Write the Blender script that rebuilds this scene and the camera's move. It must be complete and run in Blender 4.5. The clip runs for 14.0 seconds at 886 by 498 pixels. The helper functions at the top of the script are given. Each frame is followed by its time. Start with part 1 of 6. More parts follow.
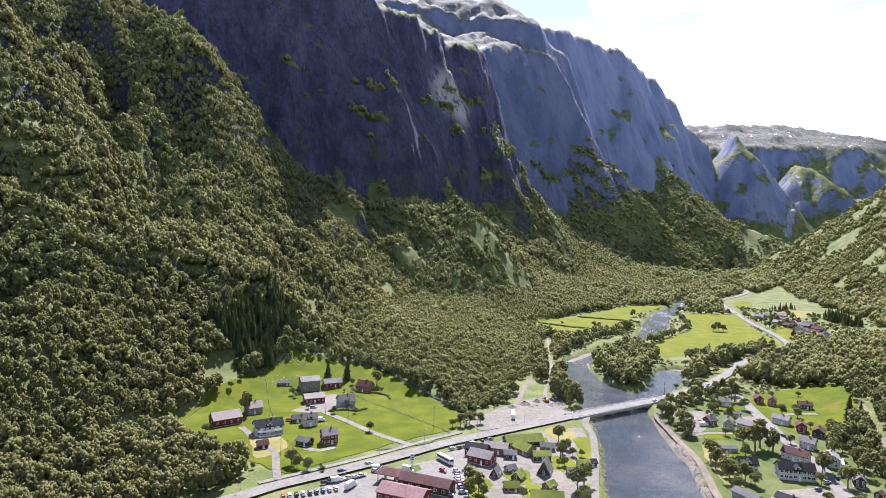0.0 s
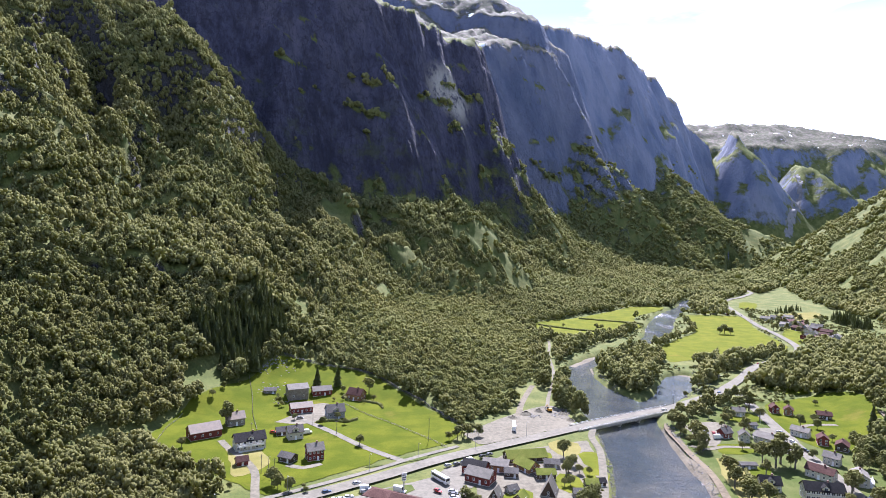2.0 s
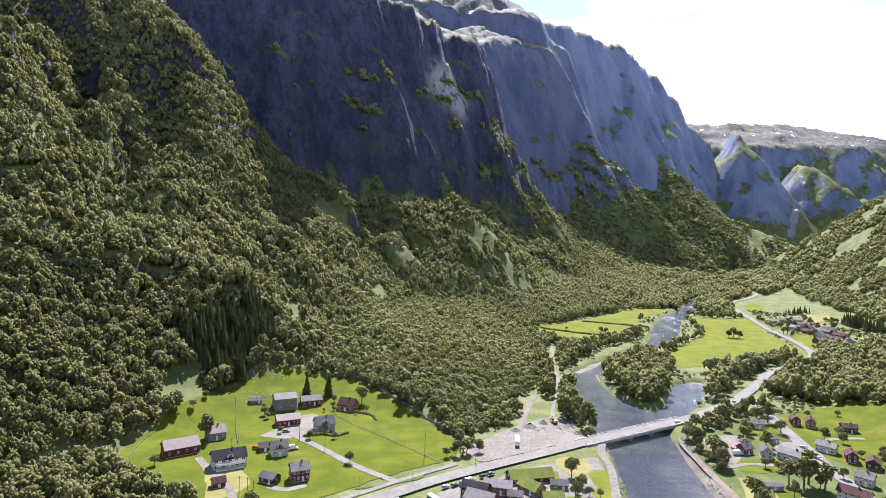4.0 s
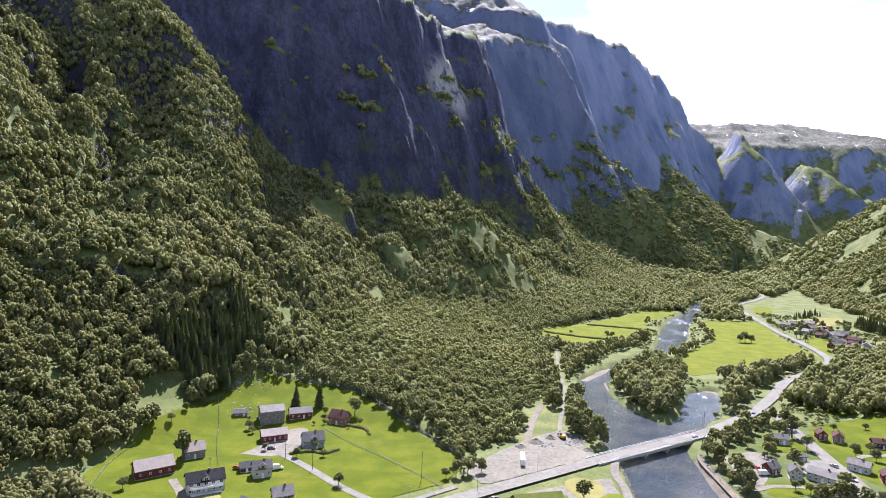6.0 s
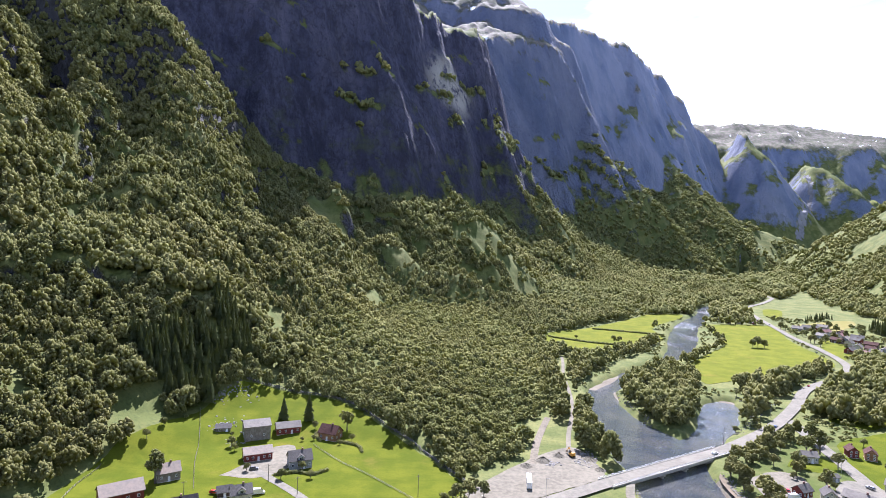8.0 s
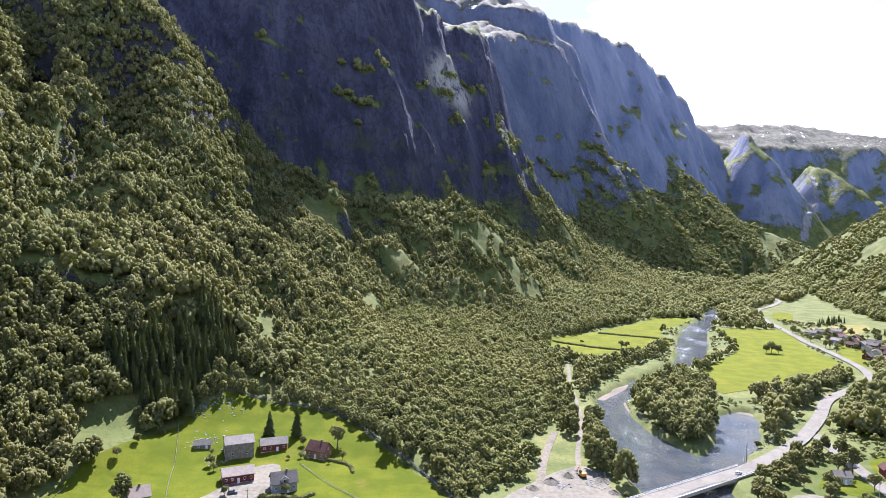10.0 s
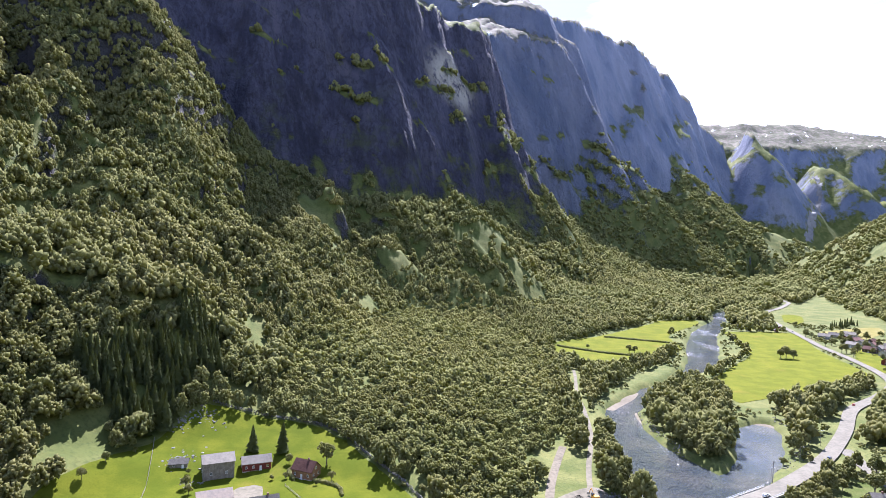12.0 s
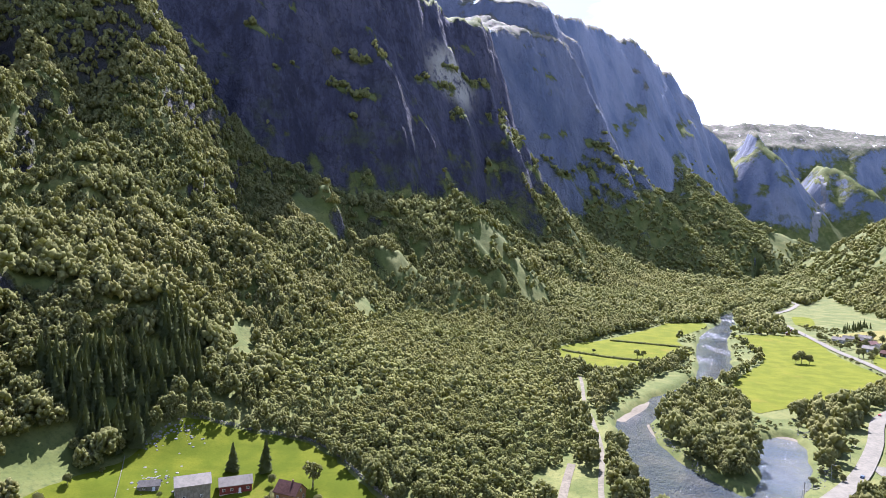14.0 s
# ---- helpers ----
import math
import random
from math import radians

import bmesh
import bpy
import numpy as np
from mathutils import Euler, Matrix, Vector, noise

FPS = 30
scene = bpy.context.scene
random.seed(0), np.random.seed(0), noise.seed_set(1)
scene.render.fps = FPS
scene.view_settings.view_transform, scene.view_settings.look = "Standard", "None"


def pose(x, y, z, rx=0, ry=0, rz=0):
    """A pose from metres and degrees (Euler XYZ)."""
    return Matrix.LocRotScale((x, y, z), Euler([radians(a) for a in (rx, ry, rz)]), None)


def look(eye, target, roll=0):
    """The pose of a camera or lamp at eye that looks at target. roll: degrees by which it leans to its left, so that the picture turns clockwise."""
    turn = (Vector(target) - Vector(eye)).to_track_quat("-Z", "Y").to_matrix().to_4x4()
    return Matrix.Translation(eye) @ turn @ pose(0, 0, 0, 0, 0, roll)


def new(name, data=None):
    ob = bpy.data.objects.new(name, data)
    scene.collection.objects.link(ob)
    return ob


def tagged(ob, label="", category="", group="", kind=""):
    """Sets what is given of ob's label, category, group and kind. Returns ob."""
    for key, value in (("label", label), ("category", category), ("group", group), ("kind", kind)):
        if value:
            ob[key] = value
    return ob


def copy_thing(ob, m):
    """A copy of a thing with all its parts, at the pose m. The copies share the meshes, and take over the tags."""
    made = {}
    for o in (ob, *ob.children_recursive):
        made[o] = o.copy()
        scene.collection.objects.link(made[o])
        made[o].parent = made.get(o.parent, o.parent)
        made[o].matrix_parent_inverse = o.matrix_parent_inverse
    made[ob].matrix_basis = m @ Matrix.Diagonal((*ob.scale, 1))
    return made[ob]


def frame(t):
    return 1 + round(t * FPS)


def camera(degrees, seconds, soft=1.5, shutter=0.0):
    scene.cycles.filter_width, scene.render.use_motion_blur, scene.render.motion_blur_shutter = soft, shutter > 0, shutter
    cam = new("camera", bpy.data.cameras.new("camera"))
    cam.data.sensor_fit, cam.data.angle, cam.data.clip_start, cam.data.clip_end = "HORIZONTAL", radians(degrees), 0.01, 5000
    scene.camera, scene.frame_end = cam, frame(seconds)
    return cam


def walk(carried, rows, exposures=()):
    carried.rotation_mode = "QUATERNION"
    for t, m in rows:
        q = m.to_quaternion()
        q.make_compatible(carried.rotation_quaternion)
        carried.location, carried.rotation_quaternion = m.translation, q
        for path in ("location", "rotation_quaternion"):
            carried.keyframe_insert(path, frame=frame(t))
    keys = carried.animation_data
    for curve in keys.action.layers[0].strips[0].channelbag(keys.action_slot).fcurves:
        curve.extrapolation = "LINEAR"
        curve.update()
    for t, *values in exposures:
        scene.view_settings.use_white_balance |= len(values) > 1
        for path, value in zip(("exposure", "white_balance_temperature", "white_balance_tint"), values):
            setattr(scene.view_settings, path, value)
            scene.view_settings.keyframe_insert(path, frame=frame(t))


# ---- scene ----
cam = camera(73.3, 14.0, 0.5)
METRES, EYE, TILT, LEAN, TURN = 193.2, 124.0, 0.46, 1.7, 0.0
ROWS = [
    (0.0, 0.0, 0.0, 0.0, 0.13, -2.19, -3.34),
    (0.5, 0.0021, 0.0333, -0.0011, 0.1, -2.21, -3.36),
    (1.0, 0.0042, 0.0675, -0.0024, 0.08, -2.24, -3.39),
    (1.5, 0.0063, 0.1035, -0.0036, 0.04, -2.23, -3.41),
    (2.0, 0.0077, 0.1389, -0.0044, -0.01, -2.23, -3.44),
    (2.5, 0.0092, 0.1757, -0.0056, -0.02, -2.23, -3.47),
    (3.0, 0.0113, 0.2113, -0.0069, -0.03, -2.23, -3.5),
    (5.5, 0.0169, 0.3924, -0.0122, -0.02, -2.2, -3.54),
    (6.0, 0.0184, 0.4294, -0.0135, 0.01, -2.17, -3.56),
    (6.5, 0.0203, 0.465, -0.0147, 0.03, -2.12, -3.54),
    (7.0, 0.0218, 0.5017, -0.0154, 0.06, -2.09, -3.53),
    (7.5, 0.0234, 0.5371, -0.0162, 0.08, -2.07, -3.55),
    (8.0, 0.0254, 0.5735, -0.0181, 0.12, -2.04, -3.52),
    (10.5, 0.034, 0.7514, -0.0256, 0.26, -1.86, -3.51),
    (11.0, 0.0352, 0.7865, -0.027, 0.27, -1.84, -3.53),
    (11.5, 0.0374, 0.8224, -0.0288, 0.3, -1.82, -3.5),
    (12.0, 0.0388, 0.8574, -0.0297, 0.34, -1.82, -3.48),
    (12.5, 0.0399, 0.8926, -0.0305, 0.36, -1.83, -3.49),
    (13.0, 0.0417, 0.9277, -0.0318, 0.39, -1.82, -3.47),
    (13.5, 0.0436, 0.9624, -0.0327, 0.43, -1.82, -3.5),
    (14.0, 0.0447, 0.9983, -0.0343, 0.43, -1.8, -3.5),
]
walk(cam, [(t, pose(0, 0, EYE, TILT, LEAN, TURN) @ pose(METRES * x, METRES * y, METRES * z, 90 + pitch, roll, yaw)) for t, x, y, z, yaw, pitch, roll in ROWS], [(0.0, 1.70, 5500, 25), (14.0, 1.92, 5500, 25)])

# ---- world and sun ----
SUN_HIGH, SUN_ROUND = 50.5, 4.0
world = bpy.data.worlds.new("world")
scene.world = world
world.use_nodes = True
wt = world.node_tree
wt.nodes.clear()
w_out, w_bg = wt.nodes.new("ShaderNodeOutputWorld"), wt.nodes.new("ShaderNodeBackground")
w_sky = wt.nodes.new("ShaderNodeTexSky")
w_sky.sky_type, w_sky.sun_disc = "NISHITA", False
w_sky.sun_elevation, w_sky.sun_rotation = radians(SUN_HIGH), radians(SUN_ROUND)
w_sky.ozone_density = 3.0
w_sky.altitude, w_sky.air_density, w_sky.dust_density = 200, 1.0, 1.2
w_co, w_map = wt.nodes.new("ShaderNodeTexCoord"), wt.nodes.new("ShaderNodeMapping")
w_map.inputs["Scale"].default_value = (1.0, 1.0, 3.2)
w_noise, w_ramp = wt.nodes.new("ShaderNodeTexNoise"), wt.nodes.new("ShaderNodeValToRGB")
w_noise.inputs["Scale"].default_value, w_noise.inputs["Detail"].default_value, w_noise.inputs["Roughness"].default_value = 2.6, 6, 0.55
w_ramp.color_ramp.elements[0].position, w_ramp.color_ramp.elements[1].position = 0.53, 0.72
w_sep, w_low, w_max = wt.nodes.new("ShaderNodeSeparateXYZ"), wt.nodes.new("ShaderNodeMapRange"), wt.nodes.new("ShaderNodeMath")
w_low.inputs["From Min"].default_value, w_low.inputs["From Max"].default_value = 0.34, 0.18
w_max.operation = "MAXIMUM"
w_mix = wt.nodes.new("ShaderNodeMixRGB")
w_mix.inputs["Color2"].default_value = (12.6, 14.4, 17.2, 1)
for a, b in ((w_co.outputs["Generated"], w_map.inputs["Vector"]), (w_map.outputs[0], w_noise.inputs["Vector"]), (w_noise.outputs["Fac"], w_ramp.inputs[0]),
             (w_ramp.outputs[0], w_max.inputs[0]), (w_co.outputs["Generated"], w_sep.inputs[0]), (w_sep.outputs[2], w_low.inputs["Value"]),
             (w_low.outputs["Result"], w_max.inputs[1]), (w_max.outputs[0], w_mix.inputs["Fac"]), (w_sky.outputs[0], w_mix.inputs["Color1"]), (w_mix.outputs[0], w_bg.inputs["Color"]), (w_bg.outputs[0], w_out.inputs[0])):
    wt.links.new(a, b)
w_bg.inputs["Strength"].default_value = 0.060
sun = new("sun", bpy.data.lights.new("sun", "SUN"))
sun.data.energy, sun.data.angle, sun.data.color = 4.7, radians(0.55), (1.0, 0.95, 0.87)
sun.matrix_world = look((600, 1200, 2000), (600 - math.sin(radians(SUN_ROUND)) * 10, 1200 - math.cos(radians(SUN_ROUND)) * 10, 2000 - math.tan(radians(SUN_HIGH)) * 10))


# ---- materials ----
class Nodes:
    """Short-hand for building a node material."""

    def __init__(self, name):
        self.m = bpy.data.materials.new(name)
        self.m.use_nodes = True
        self.t = self.m.node_tree
        self.t.nodes.clear()
        self.out = self.t.nodes.new("ShaderNodeOutputMaterial")
        self.b = self.t.nodes.new("ShaderNodeBsdfPrincipled")
        self.t.links.new(self.b.outputs[0], self.out.inputs["Surface"])
        self.geo = self.t.nodes.new("ShaderNodeNewGeometry")
        self.info = self.t.nodes.new("ShaderNodeObjectInfo")

    def put(self, socket, v):
        if hasattr(v, "is_linked"):
            self.t.links.new(v, socket)
        elif isinstance(v, (tuple, list)) and len(v) == 3 and len(socket.default_value) == 4:
            socket.default_value = (*v, 1)
        else:
            socket.default_value = v

    def noise(self, size, detail=4, rough=0.55, at=None, stretch=None):
        n = self.t.nodes.new("ShaderNodeTexNoise")
        n.inputs["Scale"].default_value, n.inputs["Detail"].default_value, n.inputs["Roughness"].default_value = 1.0 / size, detail, rough
        v = at or self.geo.outputs["Position"]
        if stretch:
            m = self.t.nodes.new("ShaderNodeMapping")
            m.inputs["Scale"].default_value = stretch
            self.t.links.new(v, m.inputs["Vector"])
            v = m.outputs[0]
        self.t.links.new(v, n.inputs["Vector"])
        return n.outputs["Fac"]

    def ramp(self, fac, lo, hi):
        n = self.t.nodes.new("ShaderNodeMapRange")
        n.interpolation_type = "SMOOTHSTEP"
        self.put(n.inputs["Value"], fac)
        n.inputs["From Min"].default_value, n.inputs["From Max"].default_value = lo, hi
        return n.outputs["Result"]

    def mix(self, fac, a, b):
        n = self.t.nodes.new("ShaderNodeMixRGB")
        self.put(n.inputs["Fac"], fac)
        self.put(n.inputs["Color1"], a)
        self.put(n.inputs["Color2"], b)
        return n.outputs[0]

    def math(self, op, a, b=0.0):
        n = self.t.nodes.new("ShaderNodeMath")
        n.operation = op
        self.put(n.inputs[0], a)
        self.put(n.inputs[1], b)
        return n.outputs[0]

    def axis(self, v, k):
        n = self.t.nodes.new("ShaderNodeSeparateXYZ")
        self.t.links.new(v, n.inputs[0])
        return n.outputs[k]

    def bump(self, height, distance, strength=1.0):
        n = self.t.nodes.new("ShaderNodeBump")
        n.inputs["Distance"].default_value, n.inputs["Strength"].default_value = distance, strength
        self.t.links.new(height, n.inputs["Height"])
        self.t.links.new(n.outputs[0], self.b.inputs["Normal"])

    def done(self, colour, rough=0.8, metal=0.0, spec=None):
        self.put(self.b.inputs["Base Color"], colour)
        self.put(self.b.inputs["Roughness"], rough)
        self.b.inputs["Metallic"].default_value = metal
        if spec is not None:
            self.b.inputs["Specular IOR Level"].default_value = spec
        return self.m


def surface(name, a, b, size=1.0, rough=0.8, vary=0.12, dent=0.0, metal=0.0, spec=0.3, stretch=None):
    """Two tones mixed by noise at two scales, a little different from object to object."""
    n = Nodes(name)
    f = n.math("ADD", n.math("MULTIPLY", n.noise(size, 5, 0.6, stretch=stretch), 0.65), n.math("MULTIPLY", n.noise(size * 7, 3), 0.45))
    c = n.mix(n.ramp(f, 0.38, 0.70), a, b)
    c = n.mix(n.math("MULTIPLY", n.info.outputs["Random"], vary), c, tuple(v * 0.45 for v in b))
    if dent:
        n.bump(n.noise(size * 0.6, 4), dent)
    return n.done(c, rough, metal, spec)


def land_material():
    n = Nodes("land_cover")
    z, up = n.axis(n.geo.outputs["Position"], 2), n.axis(n.geo.outputs["Normal"], 2)
    grain, mid, wide = n.noise(2.2, 6, 0.65), n.noise(24, 5, 0.6), n.noise(140, 4)
    grass = n.mix(n.ramp(mid, 0.38, 0.66), (0.082, 0.098, 0.022), (0.150, 0.150, 0.045))
    grass = n.mix(n.math("MULTIPLY", n.ramp(wide, 0.45, 0.7), 0.5), grass, (0.115, 0.125, 0.042))
    grass = n.mix(n.math("MULTIPLY", n.ramp(grain, 0.45, 0.72), 0.6), grass, (0.035, 0.055, 0.015))
    streak = n.noise(30, 8, 0.72, stretch=(1.0, 1.0, 0.22))
    seam = n.noise(150, 9, 0.74, stretch=(1.0, 1.0, 0.55))
    fine = n.noise(6, 7, 0.75, stretch=(1.0, 1.0, 0.5))
    rock = n.mix(n.ramp(streak, 0.38, 0.64), (0.046, 0.046, 0.072), (0.110, 0.104, 0.148))
    rock = n.mix(n.math("MULTIPLY", n.ramp(seam, 0.50, 0.66), 0.75), rock, (0.150, 0.138, 0.172))
    rock = n.mix(n.math("MULTIPLY", n.ramp(seam, 0.46, 0.36), 0.8), rock, (0.036, 0.035, 0.050))
    rock = n.mix(n.math("MULTIPLY", n.ramp(n.noise(90, 5, 0.65), 0.56, 0.70), 0.35), rock, (0.095, 0.076, 0.070))
    rock = n.mix(n.math("MULTIPLY", n.ramp(fine, 0.50, 0.64), 0.7), rock, (0.034, 0.033, 0.046))
    rock = n.mix(n.math("MULTIPLY", n.ramp(n.noise(11, 6, 0.7, stretch=(1.0, 1.0, 0.16)), 0.60, 0.72), 0.32), rock, (0.20, 0.19, 0.21))
    cracks = None
    for size, tall in ((16, 0.35), (55, 0.55)):
        vor = n.t.nodes.new("ShaderNodeTexVoronoi")
        vor.feature = "DISTANCE_TO_EDGE"
        vor.inputs["Scale"].default_value = 1.0 / size
        m = n.t.nodes.new("ShaderNodeMapping")
        m.inputs["Scale"].default_value = (1.0, 1.0, tall)
        add = n.t.nodes.new("ShaderNodeVectorMath")
        wob = n.t.nodes.new("ShaderNodeTexNoise")
        wob.inputs["Scale"].default_value, wob.inputs["Detail"].default_value = 2.0 / size, 5
        sc = n.t.nodes.new("ShaderNodeVectorMath")
        sc.operation = "SCALE"
        sc.inputs["Scale"].default_value = size * 0.9
        n.t.links.new(n.geo.outputs["Position"], wob.inputs["Vector"])
        n.t.links.new(wob.outputs["Color"], sc.inputs[0])
        n.t.links.new(n.geo.outputs["Position"], add.inputs[0])
        n.t.links.new(sc.outputs[0], add.inputs[1])
        n.t.links.new(add.outputs[0], m.inputs["Vector"])
        n.t.links.new(m.outputs[0], vor.inputs["Vector"])
        rock = n.mix(n.math("MULTIPLY", n.ramp(vor.outputs["Distance"], 0.05, 0.0), 0.35), rock, (0.028, 0.028, 0.040))
        cracks = vor.outputs["Distance"] if cracks is None else n.math("ADD", cracks, n.math("MULTIPLY", vor.outputs["Distance"], 1.6))
    cracks = n.math("MINIMUM", cracks, 0.5)
    # distance haze put into the colour: inner walls paler and more blue-grey than the outer
    far_haze = n.ramp(n.math("ADD", n.axis(n.geo.outputs["Position"], 1), n.math("MULTIPLY", n.noise(120, 4), 160)), 1680, 1900)
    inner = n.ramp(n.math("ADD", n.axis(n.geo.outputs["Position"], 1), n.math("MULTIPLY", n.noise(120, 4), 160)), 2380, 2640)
    haze_blue = n.mix(n.ramp(n.math("ADD", n.math("MULTIPLY", n.noise(170, 6, 0.6, stretch=(1.0, 1.0, 0.5)), 0.6), n.math("MULTIPLY", n.noise(70, 5, 0.6, stretch=(1.0, 1.0, 0.3)), 0.4)), 0.40, 0.60), (0.130, 0.158, 0.225), (0.215, 0.230, 0.288))
    # haze tint mixed over the rock, stronger on the farthest walls
    rock = n.mix(n.math("ADD", n.math("MULTIPLY", far_haze, 0.58), n.math("MULTIPLY", inner, 0.2)), n.mix(0.28, rock, (0.018, 0.020, 0.034)), haze_blue)
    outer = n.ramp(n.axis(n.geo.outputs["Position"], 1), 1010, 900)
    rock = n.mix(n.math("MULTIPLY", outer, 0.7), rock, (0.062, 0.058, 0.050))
    moss = n.math("MULTIPLY", n.ramp(n.noise(60, 6, 0.7), 0.50, 0.66), n.ramp(z, 420, 200))
    rock = n.mix(n.math("MULTIPLY", moss, 0.75), rock, (0.075, 0.085, 0.040))
    scar = n.t.nodes.new("ShaderNodeVectorMath")
    scar.operation = "DISTANCE"
    n.t.links.new(n.geo.outputs["Position"], scar.inputs[0])
    scar.inputs[1].default_value = (20, 1385, 440)
    pale = n.math("MULTIPLY", n.ramp(scar.outputs["Value"], 95, 40), n.ramp(n.noise(24, 6, 0.75, stretch=(1.0, 1.0, 0.6)), 0.38, 0.52))
    rock = n.mix(pale, rock, (0.36, 0.33, 0.28))
    ledge = n.math("ADD", up, n.math("MULTIPLY", n.math("SUBTRACT", n.noise(30, 6, 0.7), 0.5), 0.55))
    low = n.math("MULTIPLY", n.ramp(z, 330, 170), 0.20)
    cover = n.ramp(n.math("ADD", ledge, low), 0.50, 0.66)
    alpine = n.mix(n.ramp(mid, 0.4, 0.65), (0.085, 0.088, 0.052), (0.165, 0.142, 0.115))
    green = n.mix(n.ramp(z, 620, 760), grass, alpine)
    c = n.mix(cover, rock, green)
    snow = n.math("MULTIPLY", n.math("MULTIPLY", n.ramp(n.noise(70, 4, 0.6), 0.655, 0.68), n.ramp(z, 660, 700)), n.ramp(up, 0.5, 0.7))
    c = n.mix(snow, c, (0.82, 0.84, 0.87))
    relief = n.math("ADD", n.math("ADD", n.noise(16, 8, 0.75, stretch=(1, 1, 0.5)), n.math("MULTIPLY", n.noise(3, 6, 0.7), 0.3)), cracks)
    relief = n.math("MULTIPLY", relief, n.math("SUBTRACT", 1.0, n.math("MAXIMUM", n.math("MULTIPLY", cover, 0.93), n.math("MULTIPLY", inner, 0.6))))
    n.bump(relief, 8.0, 1.0)
    return n.done(c, 0.9, 0, 0.15)


def field_material(name, a, b, dry):
    n = Nodes(name)
    c = n.mix(n.ramp(n.noise(18, 5, 0.6), 0.35, 0.68), a, b)
    rows = n.noise(5, 3, 0.5, stretch=(0.12, 1.0, 1.0))
    c = n.mix(n.math("MULTIPLY", n.ramp(rows, 0.5, 0.75), 0.35), c, tuple(v * 0.75 for v in a))
    c = n.mix(n.math("MULTIPLY", n.ramp(n.noise(45, 4, 0.65), 0.58, 0.74), 0.6), c, dry)
    c = n.mix(n.math("MULTIPLY", n.ramp(n.noise(0.9, 4, 0.7), 0.45, 0.7), 0.3), c, tuple(v * 0.6 for v in a))
    n.bump(n.noise(0.8, 5, 0.7), 0.25, 0.6)
    return n.done(c, 0.9, 0, 0.04)


def leaf_material(name, a, b, c2, through_light=0.5):
    """Foliage: tone from stand to stand and crown to crown, fine leaf mottling, and a slight leaf gloss."""
    n = Nodes(name)
    c = n.mix(n.math("ADD", n.math("MULTIPLY", n.geo.outputs["Random Per Island"], 0.4), n.math("MULTIPLY", n.ramp(n.noise(8, 2, 0.5), 0.34, 0.66), 0.6)), a, b)
    c = n.mix(n.math("MULTIPLY", n.ramp(n.noise(110, 5, 0.6), 0.42, 0.68), 0.6), c, c2)
    c = n.mix(n.math("MULTIPLY", n.ramp(n.noise(0.55, 4, 0.75), 0.46, 0.62), 0.42), c, tuple(v * 0.35 for v in a))
    c = n.mix(n.math("MULTIPLY", n.info.outputs["Random"], 0.25), c, c2)
    n.bump(n.noise(0.45, 4, 0.8), 0.7, 1.0)
    m = n.done(c, 0.85, 0, 0.04)
    tr, ms = n.t.nodes.new("ShaderNodeBsdfTranslucent"), n.t.nodes.new("ShaderNodeMixShader")
    n.put(tr.inputs["Color"], n.mix(0.5, c, (0.32, 0.33, 0.08)))
    ms.inputs[0].default_value = through_light
    n.t.links.new(n.b.outputs[0], ms.inputs[1])
    n.t.links.new(tr.outputs[0], ms.inputs[2])
    n.t.links.new(ms.outputs[0], n.out.inputs["Surface"])
    return m


def water_material():
    n = Nodes("river_water")
    c = n.mix(n.ramp(n.noise(22, 4), 0.4, 0.65), (0.055, 0.066, 0.074), (0.095, 0.096, 0.090))
    # sun glare on the upstream riffles, put into the water's colour and roughness
    riffle_glare = n.math("MULTIPLY", n.ramp(n.axis(n.geo.outputs["Position"], 1), 770, 830), n.ramp(n.noise(30, 3, stretch=(1, 0.4, 1)), 0.46, 0.60))
    c = n.mix(n.math("MULTIPLY", n.math("MULTIPLY", riffle_glare, n.ramp(n.noise(2.5, 5, 0.7), 0.48, 0.66)), 0.35), c, (0.55, 0.56, 0.56))
    calm = n.ramp(n.noise(55, 3, stretch=(1, 0.6, 1)), 0.35, 0.60)
    middle = n.t.nodes.new("ShaderNodeVectorMath")
    middle.operation = "DISTANCE"
    n.t.links.new(n.geo.outputs["Position"], middle.inputs[0])
    middle.inputs[1].default_value = (210, 540, -3.4)
    moving = n.math("ADD", n.math("MULTIPLY", n.ramp(middle.outputs["Value"], 40, 95), 0.7), 0.3)
    ripple = n.math("ADD", n.noise(1.5, 3, 0.6), n.math("MULTIPLY", n.noise(4.5, 3, 0.6, stretch=(1, 0.6, 1)), 1.3))
    n.bump(n.math("MULTIPLY", n.math("MULTIPLY", ripple, moving), n.math("ADD", n.math("MULTIPLY", calm, 0.4), 0.8)), 2.6, 1.0)
    return n.done(c, n.math("ADD", n.math("MULTIPLY", riffle_glare, 0.22), 0.05), 0, 0.5)


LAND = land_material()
# lighter than MEADOW: haze over the far fields is put into this grass colour
FIELD = field_material("hazed_mown_grass", (0.096, 0.111, 0.011), (0.139, 0.144, 0.015), (0.177, 0.138, 0.027))
MEADOW = field_material("farm_meadow", (0.063, 0.082, 0.005), (0.101, 0.112, 0.008), (0.147, 0.119, 0.022))
HAY = field_material("dry_grass", (0.165, 0.15, 0.045), (0.22, 0.19, 0.07), (0.26, 0.21, 0.10))
SCRUB = field_material("rough_grass", (0.066, 0.088, 0.022), (0.115, 0.122, 0.042), (0.155, 0.135, 0.070))
LEAF = leaf_material("birch_leaf", (0.200, 0.216, 0.082), (0.338, 0.340, 0.140), (0.360, 0.328, 0.138))
YOUNG = leaf_material("alder_leaf", (0.268, 0.280, 0.102), (0.388, 0.395, 0.155), (0.405, 0.375, 0.150))
